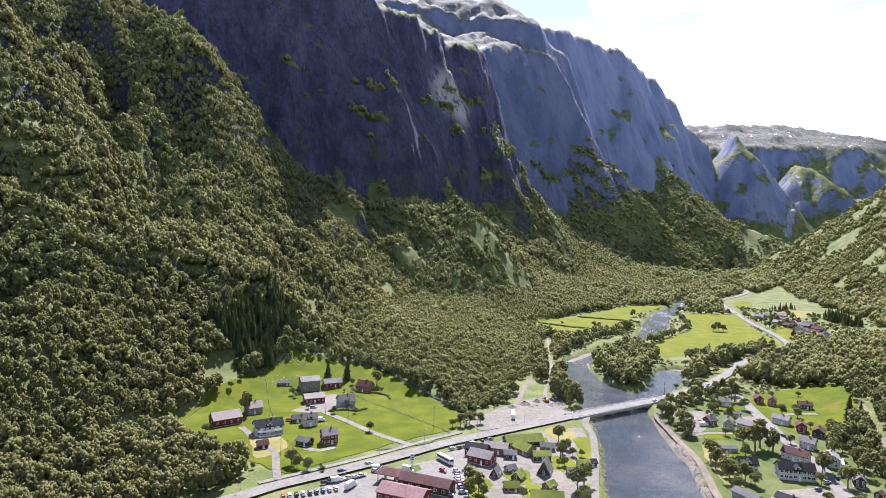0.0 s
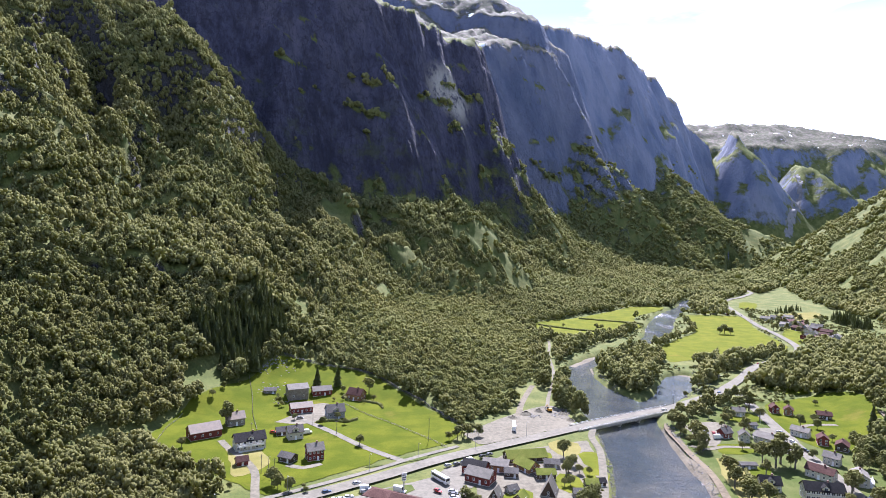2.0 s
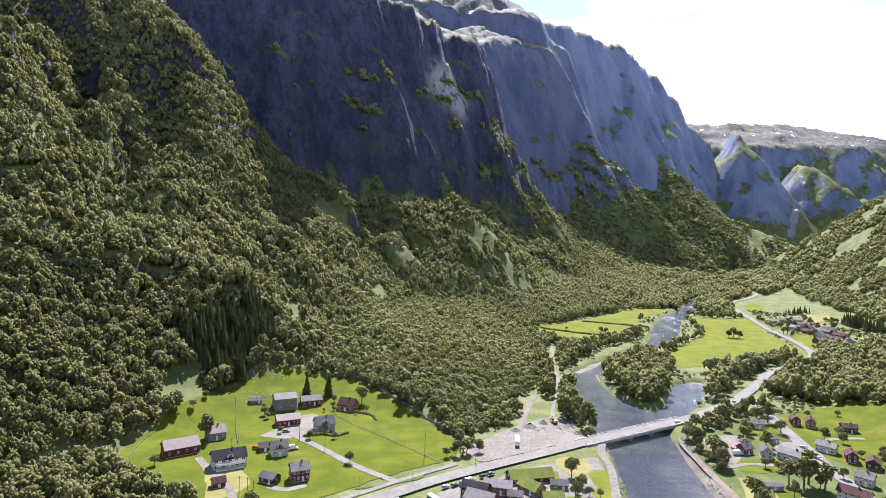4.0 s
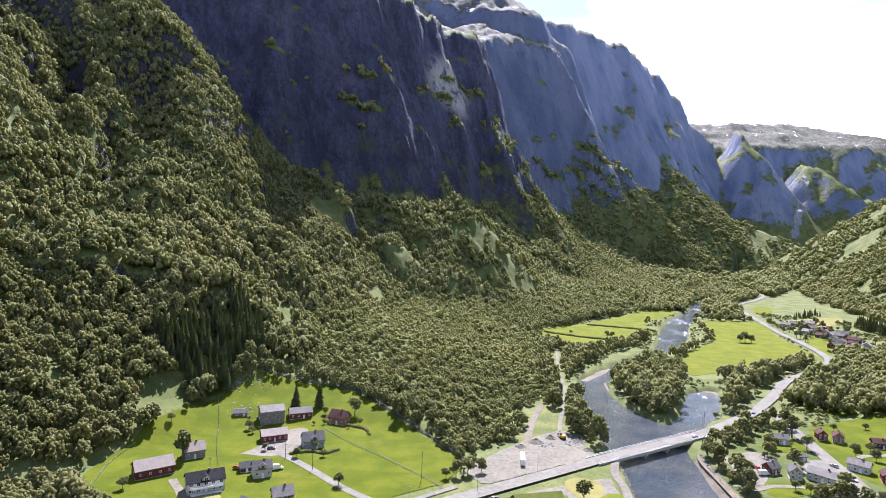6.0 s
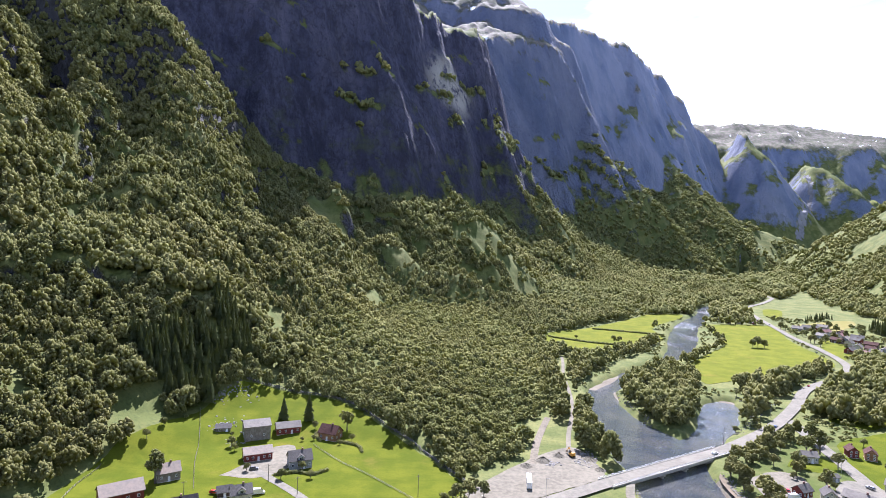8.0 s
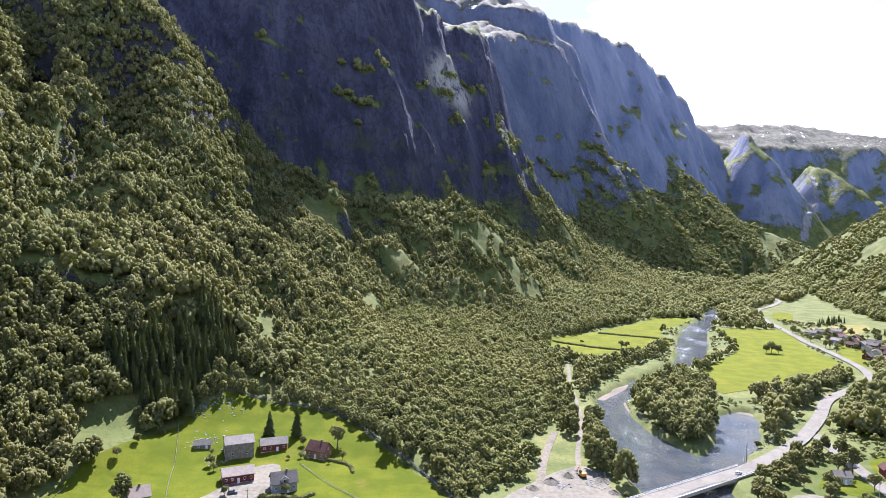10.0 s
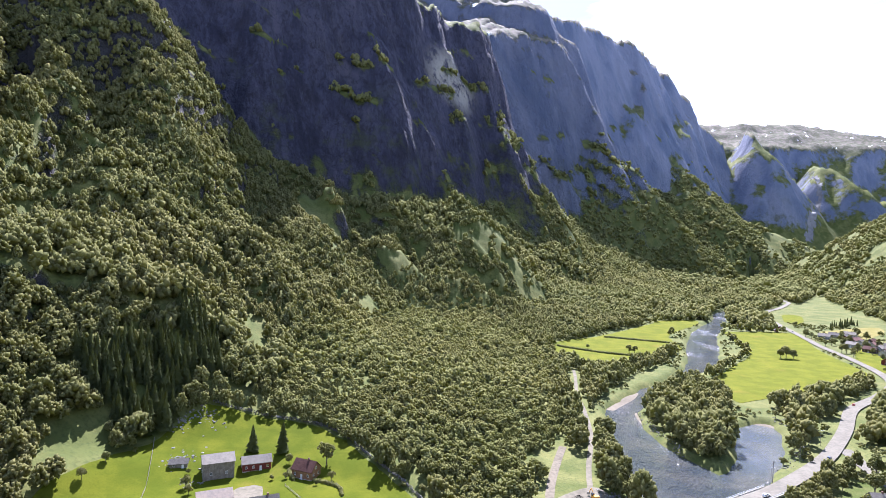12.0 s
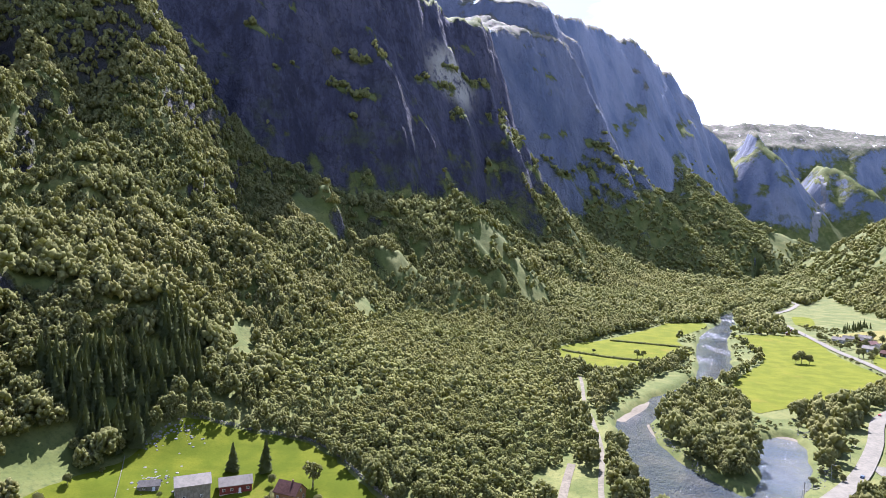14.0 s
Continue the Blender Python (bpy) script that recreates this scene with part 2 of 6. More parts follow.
SPRUCE = leaf_material("spruce_needles", (0.052, 0.070, 0.030), (0.120, 0.138, 0.060), (0.125, 0.135, 0.062))
BARK = surface("bark", (0.09, 0.075, 0.06), (0.20, 0.18, 0.16), 0.4, 0.9)
ASPHALT = surface("worn_asphalt", (0.106, 0.096, 0.071), (0.162, 0.146, 0.110), 2.0, 0.85, 0.05)
SCREE = surface("pale_scree", (0.14, 0.137, 0.137), (0.23, 0.222, 0.22), 14.0, 0.95, 0.05, 0.5)
SAND = surface("brown_sand", (0.101, 0.085, 0.057), (0.175, 0.149, 0.105), 2.0, 0.95, 0.05, 0.08)
GRAVEL = surface("pale_gravel", (0.104, 0.092, 0.065), (0.177, 0.157, 0.113), 2.5, 0.95, 0.05, 0.08)
DIRT = surface("dry_dirt", (0.103, 0.081, 0.052), (0.175, 0.140, 0.091), 2.0, 0.95, 0.05, 0.08)
STONE = surface("grey_stone", (0.11, 0.104, 0.095), (0.25, 0.238, 0.215), 0.6, 0.95, 0.5, 0.1)
CONCRETE = surface("concrete", (0.350, 0.328, 0.275), (0.484, 0.451, 0.378), 1.2, 0.85, 0.1)
WATER = water_material()


# ---- shape of the land ----
def smooth(a, b, v):
    u = np.clip((v - a) / (b - a), 0.0, 1.0)
    return u * u * (3.0 - 2.0 * u)


def lattice(ix, iy, seed):
    h = np.sin(ix * 127.1 + iy * 311.7 + seed * 74.7) * 43758.5453
    return h - np.floor(h)


def bumps(x, y, size, seed=0):
    """Smooth random field from -1 to 1 with features of that size in metres."""
    u, v = x / size, y / size
    iu, iv = np.floor(u), np.floor(v)
    fu, fv = u - iu, v - iv
    fu, fv = fu * fu * (3 - 2 * fu), fv * fv * (3 - 2 * fv)
    a, b = lattice(iu, iv, seed), lattice(iu + 1, iv, seed)
    c, d = lattice(iu, iv + 1, seed), lattice(iu + 1, iv + 1, seed)
    return 2.0 * ((a + (b - a) * fu) * (1 - fv) + (c + (d - c) * fu) * fv) - 1.0


def rough(x, y, size, seed=0, octaves=4, gain=0.5):
    total, amp = 0.0, 1.0
    for k in range(octaves):
        total = total + amp * bumps(x + 13.7 * k, y - 7.9 * k, size / 2 ** k, seed + k)
        amp *= gain
    return total


def ridged(x, y, size, seed=0, octaves=3):
    total, amp = 0.0, 1.0
    for k in range(octaves):
        total = total + amp * (1.0 - 2.0 * np.abs(bumps(x + 31.1 * k, y + 17.3 * k, size / 2 ** k, seed + k)))
        amp *= 0.5
    return total


def along(x, y, line):
    """Signed distance to a polyline (left of its course is positive), the value carried by its third numbers, and the length run."""
    best = np.full(np.shape(x), 1e18)
    side, value, run = np.zeros_like(best), np.zeros_like(best), np.zeros_like(best)
    gone = 0.0
    for (ax, ay, az), (bx, by, bz) in zip(line, line[1:]):
        ux, uy = bx - ax, by - ay
        n2 = ux * ux + uy * uy
        k = np.clip(((x - ax) * ux + (y - ay) * uy) / n2, 0, 1)
        px, py = x - ax - k * ux, y - ay - k * uy
        d2 = px * px + py * py
        near = d2 < best
        best = np.where(near, d2, best)
        side = np.where(near, np.sign(ux * py - uy * px), side)
        value = np.where(near, az + k * (bz - az), value)
        run = np.where(near, gone + k * math.sqrt(n2), run)
        gone += math.sqrt(n2)
    return np.sqrt(best) * np.where(side == 0, 1, side), value, run


def soft_max(a, b, k):
    h = np.clip(0.5 + 0.5 * (a - b) / k, 0, 1)
    return b + (a - b) * h + k * h * (1 - h)


def ridge(x, y, line, fall):
    """The highest of the slopes that drop from each length of a crest; fall gives the drop for a distance and a crest height."""
    z = np.full(np.shape(x), -1e9)
    for (ax, ay, az), (bx, by, bz) in zip(line, line[1:]):
        ux, uy = bx - ax, by - ay
        k = np.clip(((x - ax) * ux + (y - ay) * uy) / (ux * ux + uy * uy), 0, 1)
        c = az + k * (bz - az)
        z = np.maximum(z, c - fall(np.hypot(x - ax - k * ux, y - ay - k * uy), c))
    return z


def scarp(x, y, line, part_cliff, steep, talus, back):
    """A plateau edge: gentle behind it, in front a cliff over that part of its height, then a talus."""
    def fall(d, c):
        run = part_cliff * c / steep
        return np.where(d < run, d * steep, part_cliff * c + (d - run) * talus)
    d, c, _ = along(x, y, line)
    return np.where(d > 0, c + np.minimum(d, 420.0) * back - 0.5 * np.maximum(d - 420.0, 0.0), ridge(x, y, line, fall))


FOOT_LEFT = [(-260, 60, 0), (-215, 250, 0), (-178, 345, 0), (-158, 400, 0), (-120, 440, 0), (-60, 455, 0), (0, 435, 0), (25, 425, 0),
             (70, 500, 0), (95, 600, 0), (105, 700, 0), (125, 800, 0), (200, 905, 0), (300, 1020, 0), (450, 1270, 0), (610, 1520, 0),
             (800, 1830, 0), (1010, 2170, 0), (1240, 2500, 0), (1600, 2760, 0), (2600, 3000, 0)]
FOOT_RIGHT = [(320, 60, 0), (282, 330, 0), (268, 400, 0), (296, 500, 0), (360, 600, 0), (452, 675, 0), (600, 780, 0), (670, 930, 0), (712, 1060, 0),
              (730, 1174, 0), (832, 1450, 0), (900, 1600, 0), (940, 1750, 0), (1040, 1965, 0), (1185, 2367, 0), (1480, 2620, 0), (2100, 2700, 0), (3200, 2750, 0)]
SPUR_A = [(-760, 700, 560), (-600, 680, 430), (-488, 660, 325), (-449, 650, 277), (-393, 630, 217), (-334, 605, 164), (-260, 595, 116), (-181, 570, 68),
          (-124, 540, 28)]
SPUR_B = [(-900, 930, 640), (-640, 945, 530), (-500, 950, 458), (-425, 945, 424), (-378, 930, 398), (-331, 897, 328), (-300, 890, 262), (-240, 905, 200), (-190, 935, 168), (-150, 952, 146),
          (-80, 930, 104), (30, 945, 60), (110, 955, 25)]
BROW_C = [(-1500, 1050, 760), (-900, 1120, 690), (-560, 1125, 645), (-330, 1165, 612), (-172, 1275, 610), (-100, 1360, 604), (0, 1470, 606), (72, 1580, 610),
          (85, 1660, 600), (50, 1760, 610), (50, 1900, 660)]
CRAG = [(20, 1150, 188), (52, 1150, 168), (84, 1170, 142), (118, 1180, 100), (150, 1190, 60)]
CRAG_FOOT = [(30, 1120, 140), (60, 1085, 108), (84, 1050, 72), (94, 1035, 40)]
SHOULDER = [(120, 1430, 220), (152, 1400, 172), (190, 1410, 140), (225, 1420, 112), (300, 1450, 66)]
CLIFF_BAND = [(-275, 462, 0), (-249, 474, 0), (-238, 495, 0), (-224, 514, 0), (-205, 524, 0), (-180, 528, 0), (-158, 545, 0)]
GULLIES = (([(-430, 690, 0), (-384, 664, 0), (-353, 652, 0), (-325, 645, 0)], 32, 24), ([(-475, 825, 0), (-430, 775, 0), (-395, 705, 0)], 26, 17),
           ([(-372, 770, 0), (-341, 735, 0), (-345, 706, 0), (-312, 655, 0)], 26, 16), ([(-345, 815, 0), (-342, 785, 0), (-322, 737, 0)], 22, 14),
           ([(-120, 940, 0), (-90, 912, 0), (-50, 880, 0)], 16, 14))
FAN = [(960, 2700, 470), (1011, 2650, 405), (1050, 2620, 322), (1128, 2600, 252), (1287, 2580, 186), (1443, 2560, 120), (1560, 2560, 60)]
BROW_D = [(-150, 1800, 720), (131, 1990, 722), (293, 2140, 765), (390, 2230, 775), (440, 2320, 785), (450, 2420, 810), (560, 2620, 860)]
RIB_C = [(80, 1600, 560), (95, 1520, 450), (112, 1470, 378), (188, 1510, 296), (250, 1550, 205), (375, 1630, 92), (430, 1680, 40)]
RIB_D = [(400, 2240, 770), (427, 2200, 700), (460, 2150, 580), (500, 2090, 440), (565, 2110, 372), (618, 2100, 338), (695, 2095, 235), (790, 2085, 135), (850, 2080, 70), (880, 2070, 10)]
DOME = [(-200, 2500, 1120), (0, 2440, 1070), (237, 2375, 1018), (330, 2420, 935)]
BROW_E = [(300, 2440, 930), (330, 2430, 945), (462, 2600, 1002), (670, 2800, 1026), (868, 2960, 1024), (1085, 3170, 960), (1340, 3385, 790), (1515, 3490, 665), (1640, 3830, 700)]
BROW_F = [(2000, 4300, 800), (1800, 3800, 770), (1700, 3480, 745), (1680, 3400, 735)]
BROW_F2 = [(2300, 4000, 640), (2060, 3430, 560), (2115, 3320, 480), (2200, 3200, 375), (2420, 3080, 250)]
BROW_P = [(800, 4150, 715), (1300, 3950, 702), (1650, 3870, 710), (2000, 3830, 712), (2500, 3870, 728), (2900, 3870, 735), (4500, 3800, 800)]


def river_depth(x, y):
    """How far inside the river's or the pond's bank a place lies, in metres (negative: outside)."""
    inside = np.full(np.shape(x), -1e9)
    for line in (RIVER, POND):
        d, half, _ = along(x, y, line)
        inside = np.maximum(inside, half + 1.6 * bumps(x, y, 11.0, 5) - np.abs(d))
    return inside


RIVER = [(85, -420, 30), (95, 120, 26), (104, 240, 24), (107, 285, 23.5), (117, 330, 22), (123, 380, 20.5), (127, 412, 21.5), (130, 445, 24), (129, 480, 24), (126, 525, 14), (129, 560, 11.5),
         (138, 592, 10), (155, 618, 9), (179, 652, 7.5), (202, 674, 7), (243, 728, 7.5), (270, 764, 14), (313, 865, 18), (353, 955, 15), (406, 1046, 14), (441, 1100, 10),
         (480, 1190, 8), (560, 1290, 10), (625, 1345, 12), (610, 1440, 7), (600, 1530, 10), (700, 1640, 7), (760, 1720, 9), (900, 1960, 7), (1100, 2280, 6)]
POND = [(138, 446, 11), (152, 460, 11), (168, 474, 10), (182, 491, 10), (194, 512, 12), (206, 535, 13), (217, 553, 12), (226, 567, 7)]


def land(x, y):
    """Height of the ground at x, y (arrays)."""
    wx = x + 26 * rough(x, y, 210, 11, 3) + 9 * ridged(x, y, 84, 15, 4)
    wy = y + 26 * rough(x, y, 210, 21, 3) + 9 * ridged(x, y, 84, 25, 4)
    inner = 26 * smooth(1750, 2300, y)
    wx, wy = wx + inner * ridged(x, y, 230, 17, 2), wy + inner * ridged(x, y, 230, 27, 2)
    dl, _, _ = along(x, y, FOOT_LEFT)
    dr, _, _ = along(x, y, FOOT_RIGHT)
    dl, dr = np.maximum(dl, 0), np.maximum(-dr, 0)
    # fans and lower slopes
    z = 0.17 * dl + 0.45 * np.maximum(dl - 170, 0)
    z = np.minimum(z, 0.17 * dl + 110) + smooth(480, 400, y) * 0.5 * np.minimum(dl, 90)
    steep = 0.55 + 0.45 * smooth(700, 1500, y)
    zr = 0.35 * np.minimum(dr, 50) + steep * np.maximum(dr - 50, 0)
    z = np.maximum(z, np.minimum(zr, 290 - 0.36 * np.clip(y - 1550, 0, 650) + 0.22 * dr))
    hx, hy = x + 0.5 * (wx - x), y + 0.5 * (wy - y)
    z = soft_max(z, ridge(hx, hy, SPUR_A, lambda d, c: (0.60 + c / 1400) * np.sqrt(d * d + 120) - 7), 10)
    z = soft_max(z, ridge(1.5 * hx, hy, [(1.5 * a, b, c) for a, b, c in SPUR_B], lambda d, c: 0.85 * np.minimum(d, 140) + 0.98 * np.maximum(d - 140, 0)), 10)
    # the great walls, their ribs and plateaux
    z = soft_max(z, scarp(wx, wy, BROW_C, 0.72, 2.5, 0.85, 0.16), 10)
    z = soft_max(z, ridge(hx, hy, RIB_C, lambda d, c: (0.75 + c / 330) * d - 12), 8)
    z = soft_max(z, ridge(hx, hy, CRAG, lambda d, c: 0.98 * d + 6), 5)
    z = soft_max(z, ridge(hx, hy, CRAG_FOOT, lambda d, c: 1.2 * d - 1), 5)
    z = soft_max(z, ridge(hx, hy, SHOULDER, lambda d, c: 1.1 * d - 6), 6)
    z = soft_max(z, scarp(wx, wy, BROW_D, 0.76, 2.3, 1.0, 0.5), 10)
    z = soft_max(z, ridge(hx, hy, RIB_D, lambda d, c: (0.62 + c / 480) * d - 4), 8)
    z = soft_max(z, ridge(hx, hy, DOME, lambda d, c: 0.78 * np.minimum(d, 150) + 2.6 * np.maximum(d - 150, 0)), 30)
    z = soft_max(z, scarp(wx, wy, BROW_E, 0.70, 2.2, 0.9, -0.2), 10)
    z = soft_max(z, ridge(wx, wy, BROW_F, lambda d, c: 1.6 * np.minimum(d, 330) + 1.0 * np.maximum(d - 330, 0)), 10)
    z = soft_max(z, ridge(wx, wy, BROW_F2, lambda d, c: 1.35 * d), 10)
    z = soft_max(z, ridge(hx, hy, FAN, lambda d, c: (0.45 + c / 900) * d), 12)
    z = soft_max(z, scarp(wx, wy, BROW_P, 0.55, 1.5, 0.6, 0.52), 12)
    hill = smooth(12, 60, z)
    high = smooth(130, 300, z)
    # gullies down the wooded slopes
    flank = smooth(20, 80, z) * smooth(560, 430, z) * smooth(60, -60, x) * smooth(1150, 1000, y)
    z = z + flank * (12 * ridged(x + 0.35 * y, 0.45 * y, 78, 33, 3) + 12 * rough(x, y, 120, 37, 2, 0.6) - 4)
    down, across = 0.79 * x - 0.62 * y, 0.62 * x + 0.79 * y
    face = flank * smooth(690, 760, y) * smooth(110, 170, z)
    z = z + face * (24 * ridged(across + 14 * bumps(x, y, 120, 35), 0.22 * down, 105, 36, 3) - 4)
    ravine, _, _ = along(x, y, [(-330, 790, 0), (-198, 822, 0), (-120, 780, 0), (-60, 760, 0)])
    z = z - flank * (16 * np.exp(-(ravine / 42) ** 2) + 34 * np.exp(-((x + 288) / 62) ** 2 - ((y - 565) / 75) ** 2))
    cliff, _, _ = along(x, y, CLIFF_BAND)
    z = z + 9 * np.exp(-(np.maximum(cliff, 0) / 45) ** 2) * smooth(-7, 3, cliff) * flank
    for line, deep, wide in GULLIES:
        d, _, _ = along(x, y, line)
        z = z - flank * deep * np.exp(-(d / wide) ** 2)
    z = z + hill * 3.0 * rough(x, y, 46, 31, 3) + high * (9 * rough(x, y, 85, 41, 4, 0.6) + 5 * ridged(x, y, 38, 45, 3))
    # ledges: the rock breaks off in uneven benches
    bench = smooth(-0.5, 0.7, bumps(x, y, 190, 91))
    step = np.maximum(0.5 * bench * high, 0.32 * flank)
    for tall, seed in ((64.0, 81), (27.0, 85)):
        k = z / tall + 1.3 * rough(x, y, 3.2 * tall, seed, 3)
        f = k - np.floor(k)
        z = z + tall * step * (smooth(0.15, 0.85, f) - f)
    # the flat floor and the river bed
    inside = river_depth(x, y)
    z = np.where(inside > -4, np.minimum(z, np.maximum(-0.9 * (inside + 4), -6.5)), z)
    return z


# ---- builders ----
def mesh_object(name, verts, faces, material, smooth_faces=False):
    me = bpy.data.meshes.new(name)
    me.from_pydata([tuple(v) for v in verts], [], [tuple(f) for f in faces])
    me.materials.append(material)
    if smooth_faces:
        me.polygons.foreach_set("use_smooth", np.ones(len(me.polygons), bool))
    me.update()
    return new(name, me)


def big_mesh(name, verts, tris, material, smooth_faces=False):
    """A triangle mesh from arrays, quickly."""
    me = bpy.data.meshes.new(name)
    me.vertices.add(len(verts))
    me.vertices.foreach_set("co", np.asarray(verts, np.float32).ravel())
    n = len(tris)
    me.loops.add(3 * n)
    me.loops.foreach_set("vertex_index", np.asarray(tris, np.int32).ravel())
    me.polygons.add(n)
    me.polygons.foreach_set("loop_start", np.arange(0, 3 * n, 3, dtype=np.int32))
    me.polygons.foreach_set("use_smooth", np.full(n, smooth_faces))
    me.materials.append(material)
    me.update(calc_edges=True)
    return new(name, me)


def ground_at(x, y):
    return float(land(np.array([float(x)]), np.array([float(y)]))[0])


def inside_polygon(x, y, poly):
    hit = np.zeros(np.shape(x), bool)
    for (ax, ay), (bx, by) in zip(poly, poly[1:] + poly[:1]):
        cross = (ay > y) != (by > y)
        hit ^= cross & (x < (bx - ax) * (y - ay) / ((by - ay) or 1e-9) + ax)
    return hit


def curve_through(points, step):
    """Points every step metres along a smooth line through those given."""
    pts = [np.array(p, float) for p in points]
    pts = [2 * pts[0] - pts[1]] + pts + [2 * pts[-1] - pts[-2]]
    out = []
    for a, b, c, d in zip(pts, pts[1:], pts[2:], pts[3:]):
        n = max(1, int(np.linalg.norm((c - b)[:2]) / step))
        for i in range(n):
            u = i / n
            out.append(0.5 * (2 * b + (c - a) * u + (2 * a - 5 * b + 4 * c - d) * u * u + (3 * b - a - 3 * c + d) * u ** 3))
    return out + [pts[-2]]


def drape(name, poly, material, lift, step=8.0, wobble=1.0):
    """A patch of ground cover that follows the land; its outline is slightly uneven."""
    line = curve_through(poly + poly[:1], 5.0)[:-1]
    bm = bmesh.new()
    rnd = random.Random(len(poly) * 7 + int(poly[0][0]))
    vs = [bm.verts.new((p[0] + rnd.uniform(-wobble, wobble), p[1] + rnd.uniform(-wobble, wobble), 0)) for p in line]
    bm.faces.new(vs)
    xs, ys = [v.co.x for v in vs], [v.co.y for v in vs]
    for axis, lo, hi in ((0, min(xs), max(xs)), (1, min(ys), max(ys))):
        k = math.ceil(lo / step) * step
        while k < hi:
            no = (1, 0, 0) if axis == 0 else (0, 1, 0)
            bmesh.ops.bisect_plane(bm, geom=bm.verts[:] + bm.edges[:] + bm.faces[:], plane_co=Vector(no) * k, plane_no=no)
            k += step
    bmesh.ops.triangulate(bm, faces=bm.faces[:])
    co = np.array([v.co[:] for v in bm.verts])
    zz = land(co[:, 0], co[:, 1])
    for v, z in zip(bm.verts, zz):
        v.co.z = z + lift
    if bm.faces and sum(f.normal.z for f in bm.faces) < 0:
        bmesh.ops.reverse_faces(bm, faces=bm.faces[:])
    me = bpy.data.meshes.new(name)
    bm.to_mesh(me)
    bm.free()
    me.materials.append(material)
    me.polygons.foreach_set("use_smooth", np.ones(len(me.polygons), bool))
    return new(name, me)


def ribbon(name, points, width, material, lift, step=4.0, floor=None, crown=0.0):
    """A road or path of that width along a line; floor keeps it from dipping into the river."""
    line = curve_through(points, step)
    verts, faces = [], []
    zz = land(np.array([p[0] for p in line]), np.array([p[1] for p in line]))
    if floor is not None:
        zz = np.maximum(zz, floor)
    zz = np.convolve(np.pad(zz, 3, mode="edge"), np.ones(7) / 7, "valid")
    for i, p in enumerate(line):
        a, b = line[max(0, i - 1)], line[min(len(line) - 1, i + 1)]
        u = (b - a)[:2] / max(np.linalg.norm((b - a)[:2]), 1e-6)
        s = np.array([-u[1], u[0]])
        z = zz[i] + lift + (p[2] if len(p) > 2 else 0)
        for k, c in ((-0.5, 0), (-0.17, crown), (0.17, crown), (0.5, 0)):
            q = p[:2] + s * width * k
            verts.append((q[0], q[1], z + c))
    for i in range(len(line) - 1):
        for k in range(3):
            a = 4 * i + k
            faces.append((a, a + 4, a + 5, a + 1))
    return mesh_object(name, verts, [f[::-1] for f in faces], material)


# ---- the ground ----
def build_land():
    dense = np.arange(-46, 46.01, 0.27)
    wide = np.concatenate([np.arange(-180, -46, 4.0), dense, np.arange(48, 180, 4.0)])
    radii = np.concatenate([np.linspace(8, 215, 40), np.exp(np.arange(math.log(220), math.log(4870), 0.0058))])
    ang = np.radians(wide)
    x = (radii[:, None] * np.sin(ang)[None, :]).ravel()
    y = (60 + radii[:, None] * np.cos(ang)[None, :]).ravel()
    z = land(x, y)
    n, m = len(radii), len(ang)
    i, j = np.meshgrid(np.arange(n - 1), np.arange(m), indexing="ij")
    a, b = i * m + j, i * m + (j + 1) % m
    c, d = a + m, b + m
    tris = np.concatenate([np.stack([a, c, b], -1).reshape(-1, 3), np.stack([b, c, d], -1).reshape(-1, 3)])
    hub = len(x)
    tris = np.concatenate([tris, [[hub, k, (k + 1) % m] for k in range(m)]])
    verts = np.concatenate([np.stack([x, y, z], -1), [[0, 60, 0]]])
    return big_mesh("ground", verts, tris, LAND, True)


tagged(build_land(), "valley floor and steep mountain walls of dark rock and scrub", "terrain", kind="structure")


def build_water(name, line, label):
    pts = curve_through(line, 8.0)
    verts, faces = [], []
    for i, p in enumerate(pts):
        a, b = pts[max(0, i - 1)], pts[min(len(pts) - 1, i + 1)]
        u = (b - a)[:2] / max(np.linalg.norm((b - a)[:2]), 1e-6)
        for k in (-1, 0, 1):
            q = p[:2] + np.array([-u[1], u[0]]) * k * (p[2] + 4)
            verts.append((q[0], q[1], -3.4 + max(0.0, (p[1] - 1000) * 0.0005)))
    for i in range(len(pts) - 1):
        for k in range(2):
            a = 3 * i + k
            faces.append((a + 1, a + 4, a + 3, a))
    return tagged(mesh_object(name, verts, faces, WATER), label, "water", kind="structure")


build_water("water_1", RIVER, "shallow rippled river glittering in the sun")
pond = build_water("water_2", POND, "still grey pond beside the river")
pond.location.z = 0.01

FARM = [(-165, 352), (-162, 401), (-152, 440), (-134, 480), (-121, 502), (-97, 507), (-64, 502), (-44, 486), (-22, 455), (-4, 433), (14, 401), (18, 388), (6, 366), (-14, 352), (-60, 310), (-76, 296), (-110, 318), (-140, 335)]
FIELD_L = [(106, 779), (142, 844), (209, 910), (301, 1018), (333, 1062), (390, 1080), (378, 1035), (297, 927), (274, 830), (231, 785), (190, 735), (164, 715), (135, 757)]
FIELD_R = [(385, 970), (480, 975), (440, 850), (416, 745), (398, 702), (340, 662), (262, 628), (232, 612), (234, 640), (240, 677), (290, 744), (340, 810), (365, 900)]
tagged(drape("field", FARM, MEADOW, 0.25), "bright green mown farm meadow below the forest", "field", kind="structure")
tagged(drape("field", FIELD_L, FIELD, 0.25), "bright green hay field crossed by dark ditches", "field", kind="structure")
tagged(drape("field", FIELD_R, FIELD, 0.25), "broad bright green hay field beside the road", "field", kind="structure")

